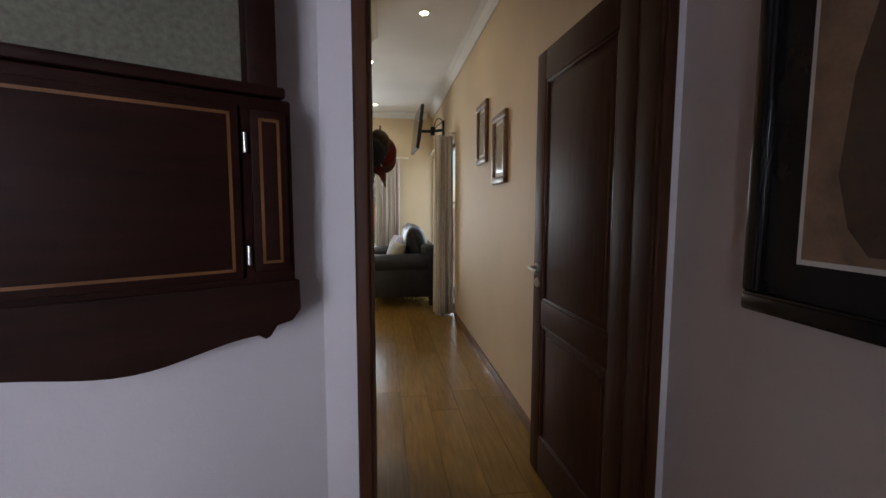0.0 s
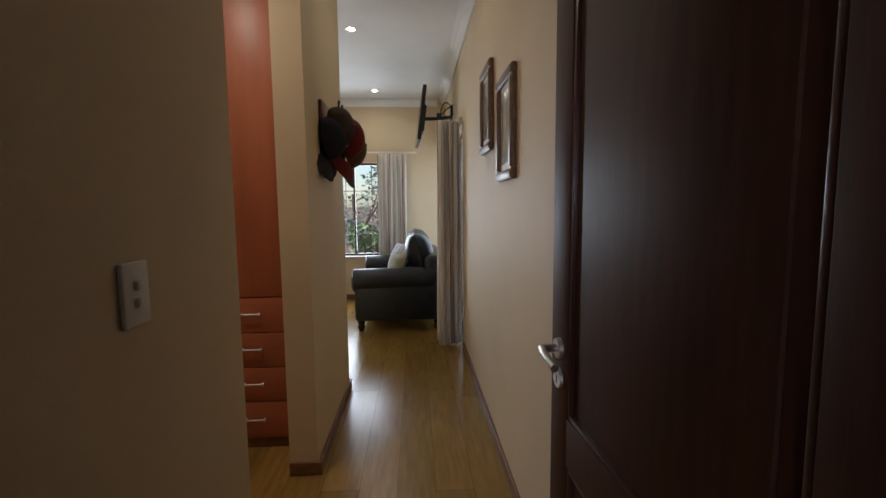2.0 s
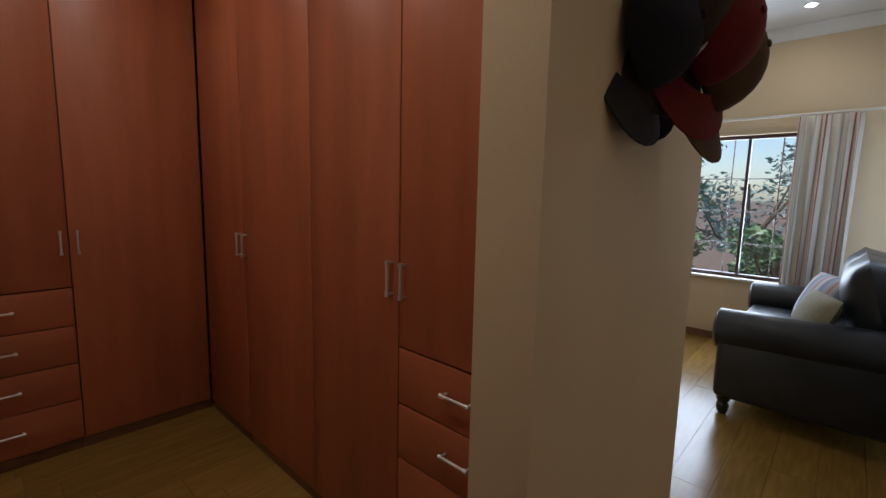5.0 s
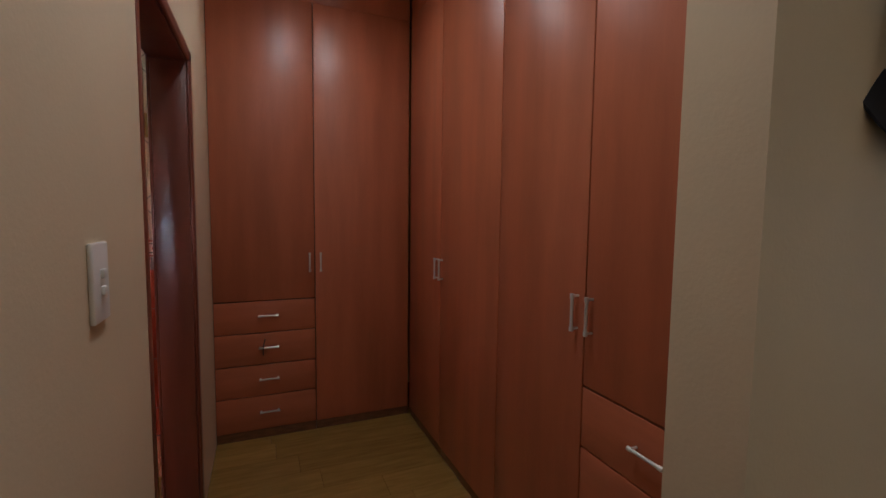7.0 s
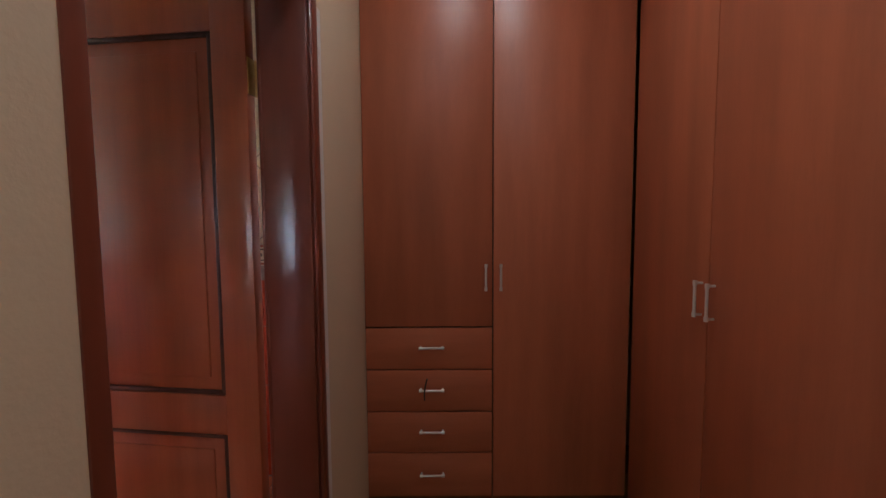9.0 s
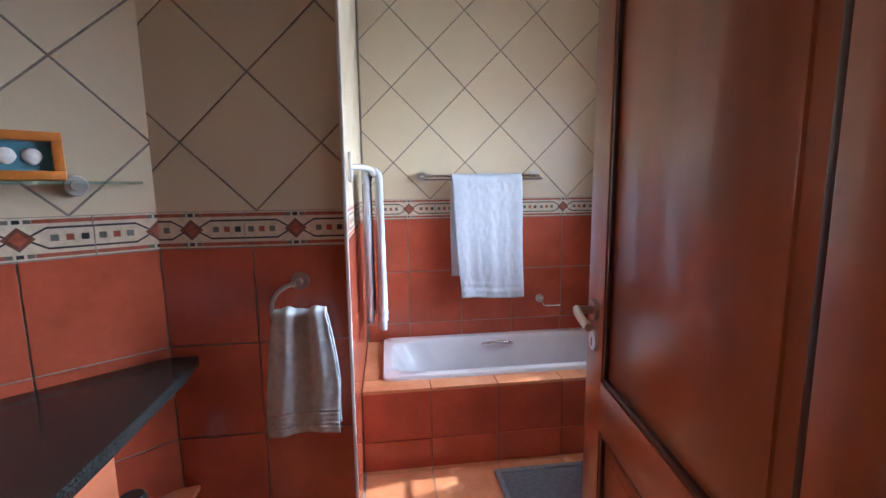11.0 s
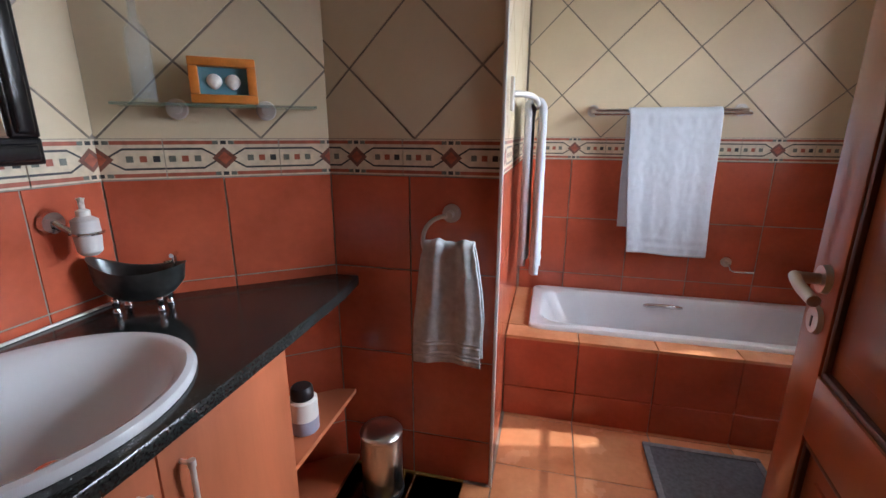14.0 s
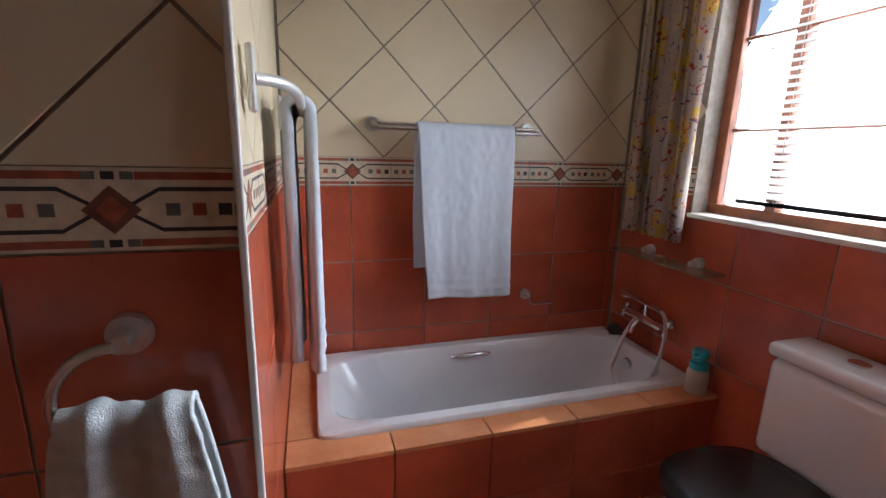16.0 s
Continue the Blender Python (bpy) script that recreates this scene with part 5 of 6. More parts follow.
# ---- vanity ----
FX = -0.462
TOP = 0.815
vanity = thing("vanity_cabinet", pose(0, 0, 0), "cherry wood vanity cabinet with two doors and open shelves", "cabinet")
bm = bmesh.new()
box(bm, FX + 0.045, 1.575, 0.0, MX - 0.02, 2.375, TOP - 0.16)
box(bm, FX + 0.045, 1.575, TOP - 0.16, FX + 0.055, 2.375, TOP - 0.034)
part("body", bm, DARKGAP, vanity)
bm = bmesh.new()
rbox(bm, FX + 0.028, 1.555, 0.0, MX - 0.03, 1.573, TOP - 0.034, 0.001)
part("side_panel", bm, CHERRY, vanity, smooth=True)
for a, b, h in ((1.557, 1.962, 1), (1.966, 2.37, -1)):
    bm = bmesh.new()
    rbox(bm, FX + 0.026, a, 0.07, FX + 0.044, b, TOP - 0.055, 0.0015)
    dr = part("door", bm, CHERRY, vanity, smooth=True)
    pull(dr, (FX + 0.026, b - 0.045 if h > 0 else a + 0.045, 0.635), (0, 0, 1), (-1, 0, 0), 0.13)
for z in (0.33, 0.03):
    bm = bmesh.new()
    prism(bm, [(FX + 0.05, PY + 0.004), (FX + 0.05, 1.553), (0.12, 1.553), (0.10, 1.452), (-0.345, PY + 0.02)], z, z + 0.018)
    part("shelf", bm, CHERRY_H, vanity)
counter = thing("granite_worktop", pose(0, 0, 0), "polished black granite worktop with slanting end", "worktop")
bm = bmesh.new()
pts = [(-0.445, PY + 0.003), (FX, 1.25), (FX - 0.008, 1.6), (FX - 0.012, 2.0), (FX, 2.376), (MX - 0.002, 2.376), (MX - 0.002, 1.49), (-0.357, PY + 0.003)]
hole = [(-0.178 + 0.255 * math.cos(2 * math.pi * k / 48), 1.985 + 0.285 * math.sin(2 * math.pi * k / 48)) for k in range(48)]
loops = []
for z, e in ((TOP - 0.033, 0.0), (TOP - 0.004, 0.0), (TOP, 0.003)):
    cx, cy = -0.15, 1.8
    loops.append(([bm.verts.new((x + e * (1 if x < cx else -1), y + e * (1 if y < cy else -1), z)) for x, y in pts], [bm.verts.new((x, y, z)) for x, y in hole]))
for (a, h), (b, i) in zip(loops, loops[1:]):
    for p, q in ((a, b), (h, i)):
        for k in range(len(p)):
            bm.faces.new((p[k], p[(k + 1) % len(p)], q[(k + 1) % len(p)], q[k]))
for a, h in (loops[0], loops[-1]):
    edges = [bm.edges.get((p[k], p[(k + 1) % len(p)])) for p in (a, h) for k in range(len(p))]
    bmesh.ops.triangle_fill(bm, edges=edges, use_beauty=True)
part("slab", bm, GRANITE, counter, smooth=True)

for a in ((MX - 0.010, 1.49, MX - 0.002, 2.37),):
    bm = bmesh.new()
    rbox(bm, a[0], a[1], TOP + 0.0005, a[2], a[3], TOP + 0.009, 0.003)
    part("sealant_strip", bm, WHITEP, counter, "pale sealant strip along the wall", True)

basin = thing("washbasin", pose(-0.178, 1.985, TOP), "white oval ceramic washbasin set in black granite", "basin")
bm = bmesh.new()
prof = [(1.0, 0.001, 0), (1.005, 0.008, 0), (0.985, 0.018, 0), (0.94, 0.022, 0), (0.89, 0.016, 0), (0.84, -0.006, 0), (0.70, -0.06, -0.01), (0.48, -0.105, -0.02), (0.22, -0.125, -0.02), (0.08, -0.130, -0.02)]
rg = []
for r, z, dx in prof:
    rg.append([bm.verts.new((dx + (0.262 if math.cos(a) < 0 else 0.285) * r * math.cos(a) - (0.05 if r < 0.86 and math.cos(a) > 0 else 0) * math.cos(a) * r, 0.30 * r * math.sin(a), z)) for a in (2 * math.pi * k / 56 for k in range(56))])
for a, b in zip(rg, rg[1:]):
    for k in range(56):
        bm.faces.new((a[k], a[(k + 1) % 56], b[(k + 1) % 56], b[k]))
bm.faces.new(rg[-1])
part("bowl", bm, WHITEC, basin, smooth=True)
bm = bmesh.new()
lathe(bm, [(0.008, -0.126), (0.024, -0.124), (0.026, -0.130)], 20, cx=-0.02)
part("drain", bm, CHROME, basin, "chrome drain", True)
bm = bmesh.new()
tube(bm, [(0.158, 0.0, -0.038), (0.146, 0.0, -0.042)], 0.013, 16)
of = part("overflow", bm, STEEL, basin, "round overflow ring", True)
bm = bmesh.new()
tube(bm, [(0.147, 0.0, -0.0415), (0.1455, 0.0, -0.042)], 0.008, 12)
part("overflow_hole", bm, BLACKP, of)

tap = thing("basin_mixer", pose(0.045, 1.965, TOP + 0.019), "chrome basin mixer with two cross handles", "tap")
bm = bmesh.new()
lathe(bm, [(0.030, 0), (0.030, 0.008), (0.022, 0.02), (0.020, 0.05)], 20)
tube(bm, [Vector((0, 0, 0.04)), Vector((0, 0, 0.12))] + arc((0, 0, 0.13), (-0.005, 0, 0.19), (-0.05, 0, 0.185), 8) + [Vector((-0.075, 0, 0.165))], 0.0135, 14)
part("spout", bm, CHROME, tap, smooth=True)
for s in (-1, 1):
    bm = bmesh.new()
    c = Vector((0, s * 0.062, 0.055))
    tube(bm, [(0, 0, 0.03), c], 0.012, 12)
    for a in range(4):
        v = Vector((math.cos(a * math.pi / 2 + 0.3), math.sin(a * math.pi / 2 + 0.3), 0.1)) * 0.026
        tube(bm, [c + Vector((0, 0, 0.012)), c + Vector((0, 0, 0.012)) + v], [0.005, 0.007], 8)
    tube(bm, [c, c + Vector((0, 0, 0.022))], 0.010, 12)
    part("cross_handle", bm, CHROME, tap, "chrome cross handle", True)

mini = thing("soap_dish", pose(0.030, 1.535, TOP) @ pose(0, 0, 0, 0, 0, 25) @ Matrix.Diagonal((1.14, 1.14, 1.14, 1)), "dark pewter miniature bathtub soap dish on granite", "soap dish")
bm = bmesh.new()
rg = []
for k, (z, sc, lift) in enumerate(((0.03, 0.55, 0), (0.045, 0.8, 0), (0.075, 0.95, 0.0), (0.10, 1.0, 0.012), (0.104, 1.03, 0.013), (0.102, 0.96, 0.012), (0.07, 0.85, 0), (0.045, 0.6, 0))):
    rg.append([bm.verts.new((0.095 * sc * math.cos(a) + 0.012 * math.cos(a) * sc * (z > 0.07), 0.048 * sc * math.sin(a), z + lift * (1 + math.cos(2 * a)) * (1.5 if math.cos(a) > 0 else 0.6))) for a in (2 * math.pi * q / 32 for q in range(32))])
for a, b in zip(rg, rg[1:]):
    for q in range(32):
        bm.faces.new((a[q], a[(q + 1) % 32], b[(q + 1) % 32], b[q]))
bm.faces.new(rg[0][::-1])
bm.faces.new(rg[-1])
part("tub", bm, PEWTER, mini, smooth=True)
for x in (-0.05, 0.05):
    for y in (-0.028, 0.028):
        bm = bmesh.new()
        lathe(bm, [(0.009, 0), (0.010, 0.006), (0.005, 0.016), (0.010, 0.03), (0.008, 0.04)], 12, cx=x, cy=y)
        part("claw_foot", bm, CHROME, mini, "chrome claw foot", True)
bm = bmesh.new()
tube(bm, [(-0.085, 0.0, 0.09), (-0.085, 0, 0.14)], 0.006, 10)
tube(bm, [(-0.085, -0.016, 0.14), (-0.085, 0.016, 0.14)], 0.006, 8)
tube(bm, [(-0.085, 0.0, 0.125), (-0.06, 0, 0.118)], 0.005, 8)
part("tap", bm, CHROME, mini, "tiny chrome tap", True)

disp = thing("soap_dispenser", pose(MX, 1.645, 1.055), "frosted glass soap dispenser in a chrome wall ring", "soap dispenser")
bm = bmesh.new()
tube(bm, [(0, 0, 0.03), (-0.014, 0, 0.03)], [0.032, 0.028], 20)
tube(bm, [(-0.012, 0, 0.03), (-0.045, -0.02, 0.0)], 0.009, 10)
tube(bm, [Vector((-0.07 + 0.035 * math.cos(a), -0.035 + 0.035 * math.sin(a), 0.0)) for a in (2 * math.pi * k / 20 for k in range(21))], 0.005, 8)
part("holder", bm, CHROME, disp, smooth=True)
bm = bmesh.new()
lathe(bm, [(0.018, -0.06), (0.028, -0.05), (0.032, 0.0), (0.031, 0.035), (0.016, 0.045)], 24, cx=-0.07, cy=-0.035)
part("bottle", bm, material("frosted_glass", (0.62, 0.60, 0.58), 0.3, vary=0.05), disp, smooth=True)
bm = bmesh.new()
lathe(bm, [(0.016, 0.046), (0.016, 0.06), (0.007, 0.064), (0.007, 0.085), (0.010, 0.092)], 14, cx=-0.07, cy=-0.035)
tube(bm, [(-0.07, -0.035, 0.088), (-0.105, -0.010, 0.084)], [0.007, 0.005], 8)
part("pump", bm, WHITEP, disp, "white pump", True)

# mirror
mir = thing("wall_mirror", basis((MX - 0.002, 1.635, 1.235), (0, 1, 0), (-1, 0, 0)) @ Matrix.Diagonal((1, 1, 1, 1)), "rectangular mirror in a black moulded frame over the basin", "mirror")
MW, MH, MF = 0.70, 0.95, 0.065
mir.matrix_basis = basis((MX - 0.002, 1.635 + MW, 1.235), (0, -1, 0), (-1, 0, 0))
for a0, a1, b0, b1 in ((0, MW, 0, MF), (0, MW, MH - MF, MH), (0, MF, MF, MH - MF), (MW - MF, MW, MF, MH - MF)):
    bm = bmesh.new()
    rbox(bm, a0, b0, 0, a1, b1, 0.022, 0.006, 3)
    rbox(bm, a0 + 0.008, b0 + 0.008, 0, a1 - 0.014, b1 - 0.014, 0.034, 0.009, 3)
    part("frame_bar", bm, BLACKW, mir, smooth=True)
bm = bmesh.new()
box(bm, MF - 0.003, MF - 0.003, 0.003, MW - MF + 0.003, MH - MF + 0.003, 0.012)
part("mirror_glass", bm, MIRROR, mir, "silvered mirror glass")

# glass shelf on the slanting wall with bottle and shell frame
SM = basis((*C1, 0), (*(C0 - C1).normalized(), 0), (-0.6018, 0.7986, 0))
shelf = thing("glass_shelf", SM, "glass shelf on two chrome holders holding bottle and frame", "shelf")
bm = bmesh.new()
rbox(bm, 0.075, 1.384, 0.004, 0.60, 1.391, 0.125, 0.002)
part("glass", bm, GREENGLASS, shelf)
for u in (0.215, 0.46):
    bm = bmesh.new()
    tube(bm, [(u, 1.380, 0), (u, 1.380, 0.016)], [0.030, 0.027], 20)
    tube(bm, [(u, 1.380, 0.016), (u, 1.380, 0.05)], 0.016, 14)
    part("holder", bm, SATIN, shelf, smooth=True)
bottle = thing("glass_bottle", SM @ Matrix.Translation((0.15, 1.392, 0.062)) @ pose(0, 0, 0, -90, 0, 0), "tall clear glass bottle with a cork on the shelf", "bottle")
bm = bmesh.new()
lathe(bm, [(0.027, 0), (0.030, 0.004), (0.030, 0.17), (0.026, 0.188), (0.012, 0.205), (0.0105, 0.26), (0.013, 0.264), (0.013, 0.272), (0.009, 0.272), (0.008, 0.208), (0.022, 0.186), (0.026, 0.168), (0.026, 0.012)], 24)
part("body", bm, CLEAR, bottle, smooth=True)
bm = bmesh.new()
lathe(bm, [(0.0085, 0.262), (0.0105, 0.274), (0.0115, 0.310), (0.010, 0.312)], 14)
part("cork", bm, CORK, bottle, "brown cork stopper", True)
frame_box = thing("shell_frame", SM @ Matrix.Translation((0.262, 1.3925, 0.055)) @ pose(0, 0, 0, -4, 0, 0), "orange pine frame with white shells on a teal card", "picture frame")
FWD, FHT = 0.175, 0.125
for a0, a1, b0, b1 in ((0, FWD, 0, 0.024), (0, FWD, FHT - 0.024, FHT), (0, 0.024, 0.024, FHT - 0.024), (FWD - 0.024, FWD, 0.024, FHT - 0.024)):
    bm = bmesh.new()
    rbox(bm, a0, b0, 0, a1, b1, 0.035, 0.003)
    part("frame_bar", bm, ORANGEWOOD, frame_box, smooth=True)
bm = bmesh.new()
box(bm, 0.022, 0.022, 0.004, FWD - 0.022, FHT - 0.022, 0.012)
part("card", bm, BLUEMAT, frame_box, "teal backing card")
for u in (0.063, 0.112):
    bm = bmesh.new()
    bmesh.ops.create_uvsphere(bm, u_segments=16, v_segments=10, radius=1)
    for v in bm.verts:
        f = 1 - 0.25 * (v.co.y < 0) * abs(v.co.y)
        v.co = (u + v.co.x * 0.021 * f, 0.062 + v.co.y * 0.022, 0.013 + max(0, v.co.z) * 0.010)
    part("shell", bm, SHELLW, frame_box, "ribbed white seashell", True)

# pedal bin and boxes on the shelf
bin_ = thing("pedal_bin", pose(-0.555, 1.205, 0), "brushed steel pedal bin with a black lid rim", "bin")
bm = bmesh.new()
lathe(bm, [(0.074, 0.022), (0.075, 0.03), (0.075, 0.245), (0.074, 0.25)], 32)
part("body", bm, STEEL, bin_, smooth=True)
bm = bmesh.new()
lathe(bm, [(0.070, 0), (0.080, 0.003), (0.080, 0.018), (0.074, 0.021)], 32)
rbox(bm, -0.02, 0.075, 0.004, 0.02, 0.115, 0.012, 0.003)
part("base_and_pedal", bm, BLACKP, bin_, "black plastic base with pedal", True)
bm = bmesh.new()
lathe(bm, [(0.077, 0.251), (0.078, 0.262), (0.070, 0.272), (0.04, 0.279), (0.002, 0.281)], 32)
part("lid", bm, STEEL, bin_, smooth=True)
tub = thing("plastic_tub", pose(-0.345, 1.36, 0.348), "white and lilac plastic tub on the open vanity shelf", "tub")
bm = bmesh.new()
lathe(bm, [(0.045, 0), (0.048, 0.004), (0.048, 0.05)], 28)
part("lower", bm, material("lilac_plastic", (0.34, 0.34, 0.44), 0.4, vary=0.05), tub, "lilac lower half", True)
bm = bmesh.new()
lathe(bm, [(0.048, 0.051), (0.048, 0.115), (0.042, 0.122)], 28)
part("upper", bm, WHITEP, tub, smooth=True)
bm = bmesh.new()
lathe(bm, [(0.038, 0.123), (0.036, 0.155), (0.030, 0.162)], 24)
part("lid", bm, BLACKP, tub, "dark round lid", True)

# ---- wall and floor pieces ----


def clip(poly, x0, x1, y0, y1):
    for axis, lim, sign in ((0, x0, 1), (0, x1, -1), (1, y0, 1), (1, y1, -1)):
        out = []
        for i, p in enumerate(poly):
            q = poly[(i + 1) % len(poly)]
            a, b = sign * (p[axis] - lim), sign * (q[axis] - lim)
            if a >= 0:
                out.append(p)
            if a * b < 0:
                k = a / (a - b)
                out.append((p[0] + k * (q[0] - p[0]), p[1] + k * (q[1] - p[1])))
        poly = out
        if len(poly) < 3:
            return []
    return poly


def area(poly):
    return abs(sum(a[0] * b[1] - b[0] * a[1] for a, b in zip(poly, poly[1:] + poly[:1]))) / 2


def slab(bm, poly, h0, h1, mi=0, ease=0.0):
    """A flat piece in the plane of u and v, raised along w; its upper rim eased."""
    c = (sum(p[0] for p in poly) / len(poly), sum(p[1] for p in poly) / len(poly))

    def near(p):
        d = math.hypot(p[0] - c[0], p[1] - c[1]) or 1
        return (p[0] - ease * (p[0] - c[0]) / d, p[1] - ease * (p[1] - c[1]) / d)
    rings = [[bm.verts.new((*p, h0)) for p in poly]]
    if ease:
        rings.append([bm.verts.new((*p, h1 - ease)) for p in poly])
    rings.append([bm.verts.new((*near(p), h1)) for p in poly])
    for a, b in zip(rings, rings[1:]):
        for k in range(len(poly)):
            bm.faces.new((a[k], a[(k + 1) % len(poly)], b[(k + 1) % len(poly)], b[k])).material_index = mi
    bm.faces.new(rings[-1]).material_index = mi


def frame_of(origin, u, w):
    """Matrix with u along the wall, v up and w out of it."""
    u, w = Vector(u).normalized(), Vector(w).normalized()
    v = w.cross(u)
    m = Matrix((u, v, w)).transposed().to_4x4()
    m.translation = origin
    return m


def tile_object(name, poly, mat, parent, m, h=0.0035):
    if area(poly) < 2e-4:
        return
    bm = bmesh.new()
    c = (sum(p[0] for p in poly) / len(poly), sum(p[1] for p in poly) / len(poly))
    slab(bm, [(p[0] - c[0], p[1] - c[1]) for p in poly], 0, h, 0, 0.0012)
    part(name, bm, mat, parent, m=m @ Matrix.Translation((c[0], c[1], 0)))


def square_tiles(parent, m, us, vs, mat, grout=0.005, keep=lambda u, v: True):
    for u0, u1 in zip(us, us[1:]):
        for v0, v1 in zip(vs, vs[1:]):
            if keep((u0 + u1) / 2, (v0 + v1) / 2):
                g = grout / 2
                tile_object("tile", [(u0 + g, v0 + g), (u1 - g, v0 + g), (u1 - g, v1 - g), (u0 + g, v1 - g)], mat, parent, m)


def diamond_tiles(parent, m, u_lo, u_hi, v_lo, v_hi, node, half=0.218, holes=()):
    """Tiles laid on their corners; node is one bottom corner."""
    g = 0.0045
    for i in range(-8, 12):
        for j in range(-1, 10):
            if (i + j) % 2 == 0:
                continue
            cu, cv = node[0] + i * half, node[1] + j * half
            h = half - g
            poly = clip([(cu - h, cv), (cu, cv - h), (cu + h, cv), (cu, cv + h)], u_lo, u_hi, v_lo, v_hi)
            if not poly or area(poly) < 4e-4:
                continue
            if any(a < cu < b and c < cv < d for a, b, c, d in holes):
                continue
            pieces = [poly]
            for a, b, c, d in holes:
                cut = []
                for p in pieces:
                    for r in ((-9, a, -9, 9), (b, 9, -9, 9), (a, b, -9, c), (a, b, d, 9)):
                        q = clip(p, *r)
                        if q and area(q) > 2e-4:
                            cut.append(q)
                pieces = cut
            for p in pieces:
                tile_object("tile", p, CREAMT, parent, m)


BT = 0.327


def border_tiles(parent, m, u_lo, u_hi, v_lo, first):
    """Patterned frieze tiles: red bands, black linked lines, small squares, a star."""
    v0, v1 = v_lo, v_lo + 0.118
    cv = (v0 + v1) / 2
    n0 = math.floor((u_lo - first) / BT) - 1
    for k in range(n0, n0 + 40):
        c = first + k * BT
        lo, hi = max(u_lo, c - BT / 2 + 0.0015), min(u_hi, c + BT / 2 - 0.0015)
        if hi - lo < 0.01:
            continue
        bm = bmesh.new()

        def piece(poly, h, mi):
            q = clip(poly, lo, hi, v0, v1)
            if q and area(q) > 1e-6:
                slab(bm, [(a - c, b - cv) for a, b in q], 0.0, h * 0.42, mi)

        def rect(a0, a1, b0, b1, h, mi):
            piece([(a0, b0), (a1, b0), (a1, b1), (a0, b1)], h, mi)
        rect(c - 1, c + 1, v0 + 0.001, v1 - 0.001, 0.009, 0)
        for b0, b1 in ((v0 + 0.006, v0 + 0.017), (v1 - 0.017, v1 - 0.006)):
            rect(c - 1, c - 0.031, b0, b1, 0.0096, 1)
            rect(c + 0.031, c + 1, b0, b1, 0.0096, 1)
            for s in (-0.023, -0.0005, 0.022):
                rect(c + s - 0.008, c + s + 0.008, b0, b1, 0.0096, 2 if s == -0.0005 else 4)
        for s in (-1, 1):
            for e in (-1, 1):
                y = cv + e * 0.029
                piece([(c + s * 0.060, y - 0.003), (c + s * 0.2, y - 0.003), (c + s * 0.2, y + 0.003), (c + s * 0.060, y + 0.003)][::s], 0.0099, 2)
                piece([(c + s * 0.060, y - 0.003), (c + s * 0.060, y + 0.003), (c + s * 0.022, cv + e * 0.006 + 0.003), (c + s * 0.022, cv + e * 0.006 - 0.003)], 0.0101, 2)
            for q, a in enumerate((0.075, 0.109, 0.143)):
                rect(c + s * a - 0.009, c + s * a + 0.009, cv - 0.009, cv + 0.009, 0.0098, (4, 1, 2)[q] if s > 0 else (4, 1, 4)[q])
        piece([(c - 0.036, cv), (c, cv - 0.034), (c + 0.036, cv), (c, cv + 0.034)], 0.0103, 3)
        piece([(c - 0.020, cv), (c, cv - 0.020), (c + 0.020, cv), (c, cv + 0.020)], 0.0107, 1)
        part("frieze_tile", bm, [BORD_CREAM, BORD_RED, BORD_BLACK, BORD_BROWN, BORD_GREY], parent, m=m @ Matrix.Translation((c, cv, 0)))


def steps(a, b, first, size):
    """Joint places from a to b, on a grid through first."""
    out = [a]
    k = math.ceil((a + 0.03 - first) / size)
    while first + k * size < b - 0.03:
        out.append(first + k * size)
        k += 1
    return out + [b]


ROWS = [0.0, 0.186, 0.516, 0.846, 1.176]
BORDER = 1.177
DIA = BORDER + 0.119
backs = {o.name: o for o in scene.objects}

# bath wall: u runs towards -x
m = frame_of((0, BY - 0.012, 0), (-1, 0, 0), (0, 1, 0))
W = backs["wall_bath_back"]
square_tiles(W, m, steps(0.95, 2.57, 1.21, 0.33), [0.40, 0.516, 0.846, 1.176], TERRA)
border_tiles(W, m, 0.95, 2.57, BORDER, 1.218)
diamond_tiles(W, m, 0.952, 2.568, DIA, CZ, (1.35, DIA))

# window wall: u runs towards +y
m = frame_of((TX - 0.012, 0, 0), (0, 1, 0), (1, 0, 0))
W = backs["wall_bath_window"]
square_tiles(W, m, steps(BY, 2.38, 0.24, 0.33), ROWS[:4] + [1.10], TERRA)
square_tiles(W, m, steps(BY, 0.335, 0.24, 0.33), [1.10, 1.176], TERRA)
border_tiles(W, m, BY, 0.335, BORDER, 0.08)
border_tiles(W, m, 1.525, 2.38, BORDER, 0.08)
diamond_tiles(W, m, BY + 0.002, 2.378, DIA, CZ, (0.13, DIA), holes=((0.338, 1.522, 1.1, 2.125),))

# partition, niche end, slanting wall, mirror wall and door wall carry their own tile beds
bm = bmesh.new()
prism(bm, [(AX + 0.012, BY - 0.012), (AX + 0.012, PY - 0.012), (-0.345, PY - 0.012), (-0.345, 1.077), (-0.93, 1.077), (-0.932, BY - 0.012)], 0, CZ)
W = structure("wall_partition", bm, GROUT, "tiled partition wall, terracotta below and cream diamonds above", "wall")
m = frame_of((0, PY - 0.012, 0), (-1, 0, 0), (0, 1, 0))
square_tiles(W, m, steps(0.353, 0.947, 0.64, 0.33), ROWS, TERRA)
border_tiles(W, m, 0.353, 0.947, BORDER, 0.455)
diamond_tiles(W, m, 0.353, 0.946, DIA, CZ, (0.66, DIA))
m = frame_of((AX + 0.012, 0, 0), (0, -1, 0), (-1, 0, 0))
square_tiles(W, m, steps(-1.090, 0.08, -0.78, 0.33), ROWS, TERRA)
border_tiles(W, m, -1.090, 0.08, BORDER, -0.95)
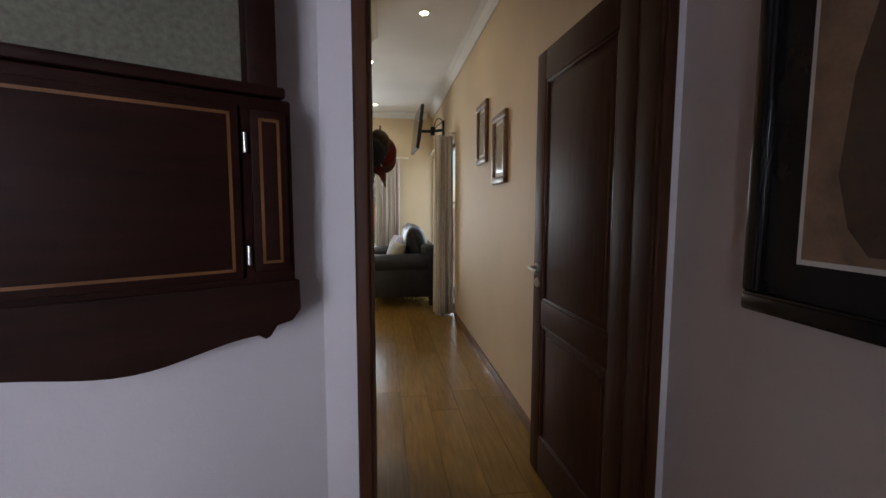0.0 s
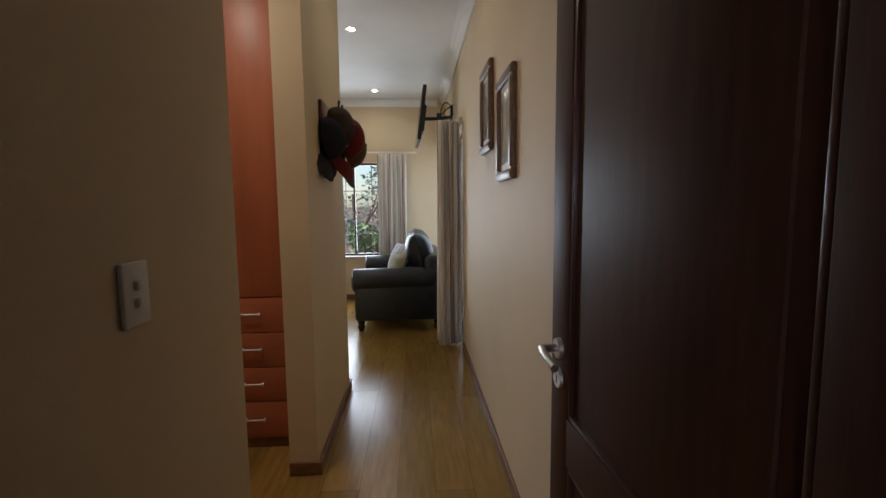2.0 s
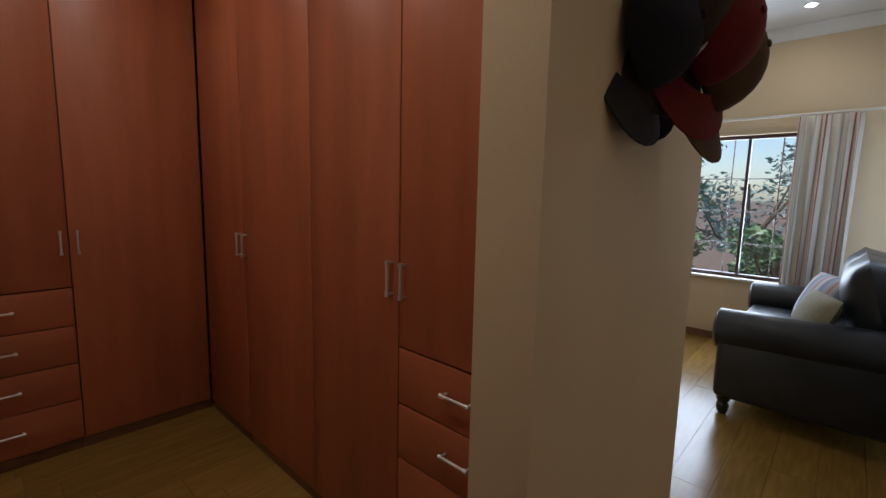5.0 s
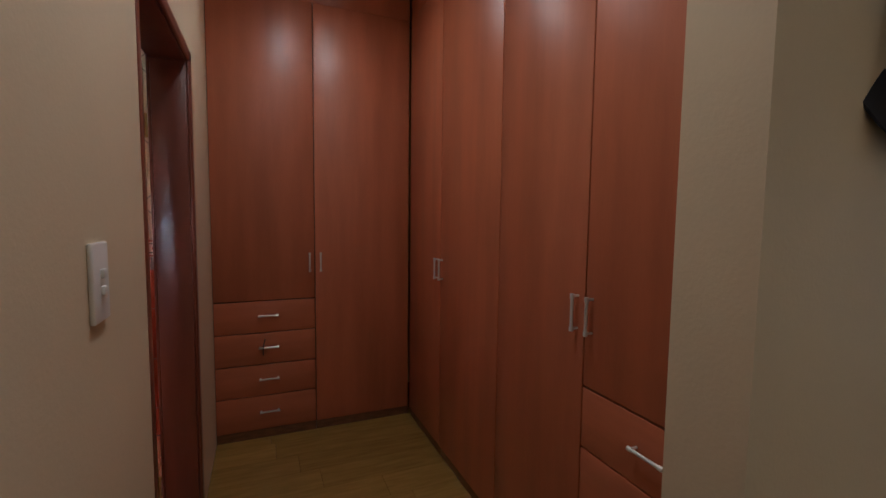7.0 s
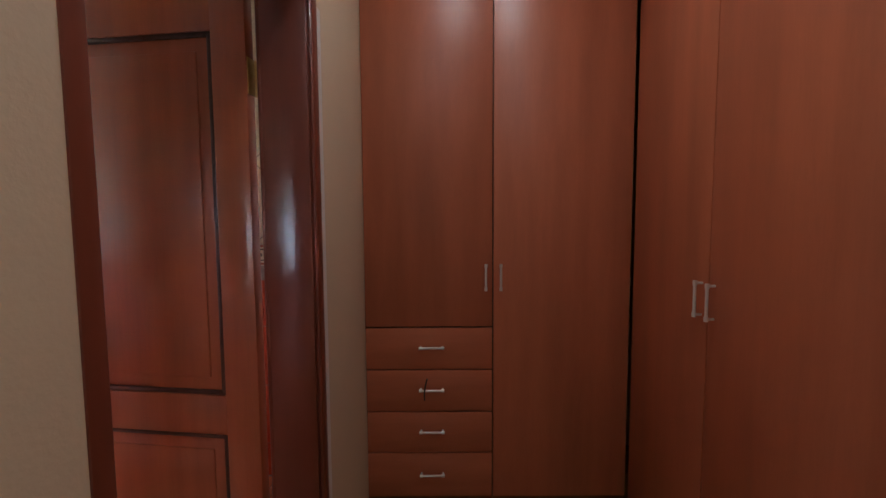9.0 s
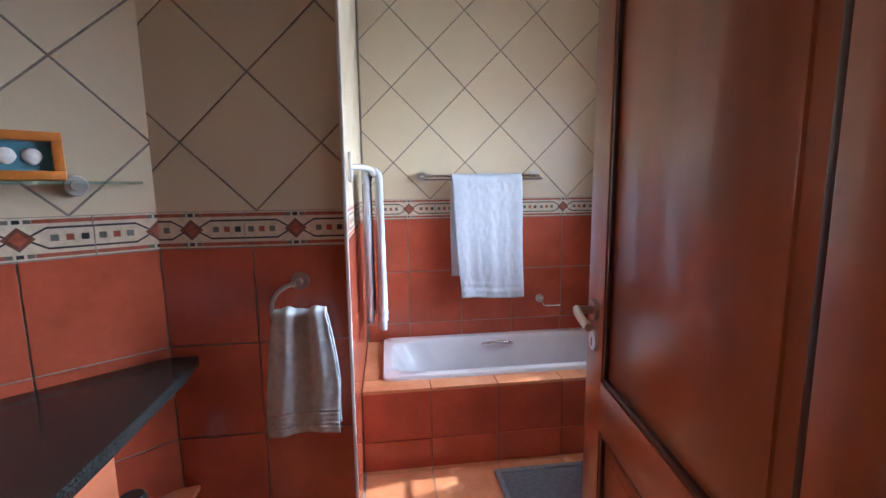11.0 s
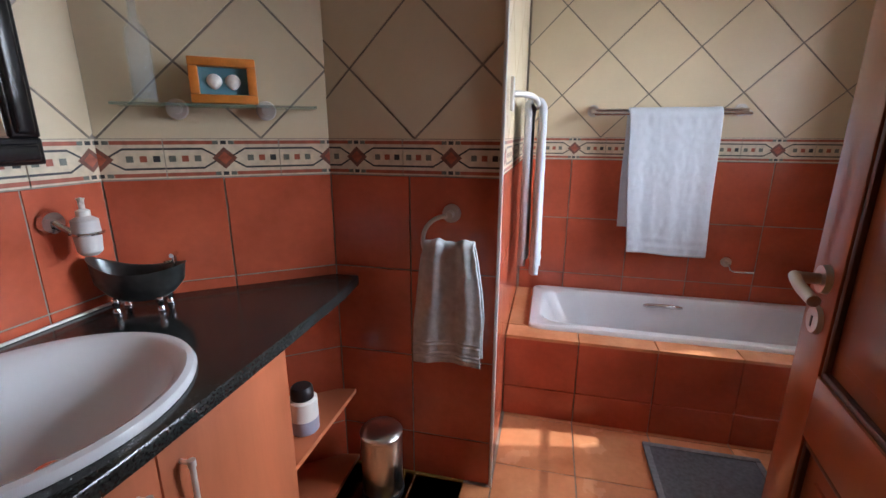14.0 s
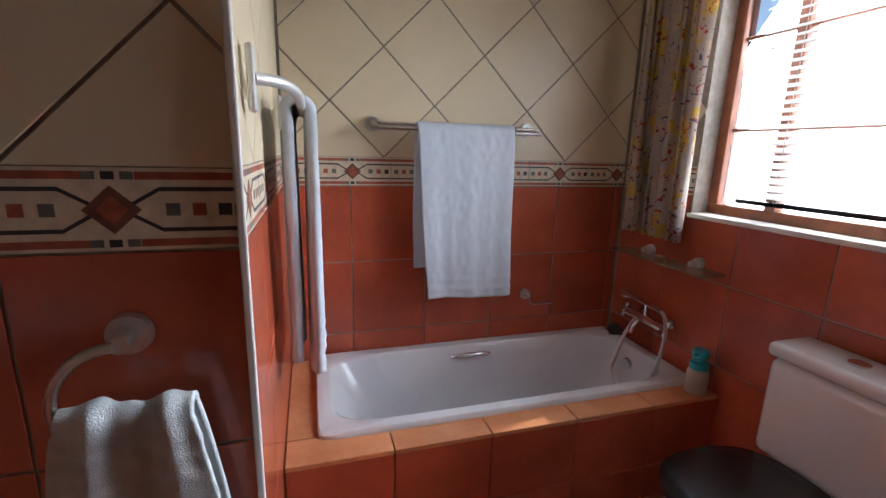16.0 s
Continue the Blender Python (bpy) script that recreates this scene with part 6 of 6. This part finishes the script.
diamond_tiles(W, m, -1.090, 0.078, DIA, CZ, (-0.85, DIA))
bm = bmesh.new()
rbox(bm, AX - 0.003, PY - 0.006, 0, AX + 0.009, PY + 0.004, CZ - 0.01, 0.003)
part("edge_strip", bm, WHITEP, W, "white plastic tile edge strip")

d = (C0 - C1).normalized()
nrm = Vector((-d.y, d.x))
if nrm.dot(Vector((-1, 1))) < 0:
    nrm = -nrm
bm = bmesh.new()
prism(bm, [(C0 - nrm * 0.012)[:], (C1 - nrm * 0.012)[:], (C1 - nrm * 0.016)[:], (C0 - nrm * 0.016)[:]], 0, CZ)
W = structure("wall_slanting_tiled", bm, GROUT, "slanting tiled wall, terracotta below and cream diamonds above", "wall")
SL = (C0 - C1).length
m = frame_of((*(C1 - nrm * 0.012), 0), (*d, 0), (*nrm, 0))
square_tiles(W, m, steps(-0.004, SL + 0.003, 0.315, 0.33), ROWS, TERRA)
border_tiles(W, m, -0.004, SL + 0.003, BORDER, 0.325)
diamond_tiles(W, m, -0.004, SL + 0.003, DIA, CZ, (0.0, DIA))

bm = bmesh.new()
box(bm, MX + 0.012, 1.472, 0, MX + 0.018, IY + 0.012, CZ)
W = structure("wall_mirror_tiled", bm, GROUT, "tiled wall behind the basin, terracotta below and cream above", "wall")
m = frame_of((MX + 0.012, 0, 0), (0, -1, 0), (-1, 0, 0))
square_tiles(W, m, steps(-IY, -1.481, -1.69, 0.33), ROWS, TERRA)
border_tiles(W, m, -IY, -1.481, BORDER, -1.50)
diamond_tiles(W, m, -IY, -1.481, DIA, CZ, (-1.49, DIA))
bm = bmesh.new()
box(bm, -2.57, IY + 0.012, 0, -1.515, IY + 0.018, CZ)
box(bm, -0.68, IY + 0.012, 0, MX, IY + 0.018, CZ)
W = structure("wall_door_tiled", bm, GROUT, "tiled wall round the bathroom door", "wall")
m = frame_of((0, IY + 0.012, 0), (1, 0, 0), (0, -1, 0))
for a, b in ((-2.565, -1.56), (-0.65, MX)):
    square_tiles(W, m, steps(a, b, a + 0.2, 0.33), ROWS, TERRA)
    border_tiles(W, m, a, b, BORDER, a + 0.1)
    diamond_tiles(W, m, a, b, DIA, CZ, (a + 0.2, DIA))

# bathroom floor tiles
m = frame_of((0, 0, -0.0035), (1, 0, 0), (0, 0, 1))
square_tiles(floor_tile, m, steps(-2.57, -0.95, -1.268, 0.33), steps(0.60, IY, 0.63, 0.33), TERRAF)
square_tiles(floor_tile, m, steps(-0.95, MX, -0.938, 0.33), steps(1.095, IY, 1.29, 0.33), TERRAF, keep=lambda u, v: v > 1.02 + (u + 0.357) * 0.754 or u < -0.357)

# laminate planks, laid along the hall
rng = random.Random(4)
shared = {}


def plank_row(x0, x1, y0, y1):
    y = y0 - rng.uniform(0, 1.0)
    while y < y1:
        a, b = max(y, y0), min(y + 1.2, y1)
        if b - a > 0.03:
            key = (round(x1 - x0, 3), round(b - a, 3))
            if key not in shared:
                bm = bmesh.new()
                w, l = (x1 - x0) / 2 - 0.0006, (b - a) / 2 - 0.0006
                slab(bm, [(-w, -l), (w, -l), (w, l), (-w, l)], 0, 0.012, 0, 0.001)
                shared[key] = mesh_of("plank", bm, PLANK)
            ob = new("plank", shared[key])
            ob.parent = floor_wood
            ob.location = ((x0 + x1) / 2, (a + b) / 2, -0.012)
        y += 1.2


PW = 0.193
x = RX
while x > -3.6:
    x0 = max(x - PW, -3.6)
    if x0 > HX - 0.03:
        plank_row(x0, x, -2.6, 8.0)
    elif x > -0.83:
        plank_row(x0, x, -2.6, 1.38)
        plank_row(x0, x, LY, 8.0)
    else:
        plank_row(x0, x, LY if x > -2.88 else 4.6, 8.0)
    x = x0
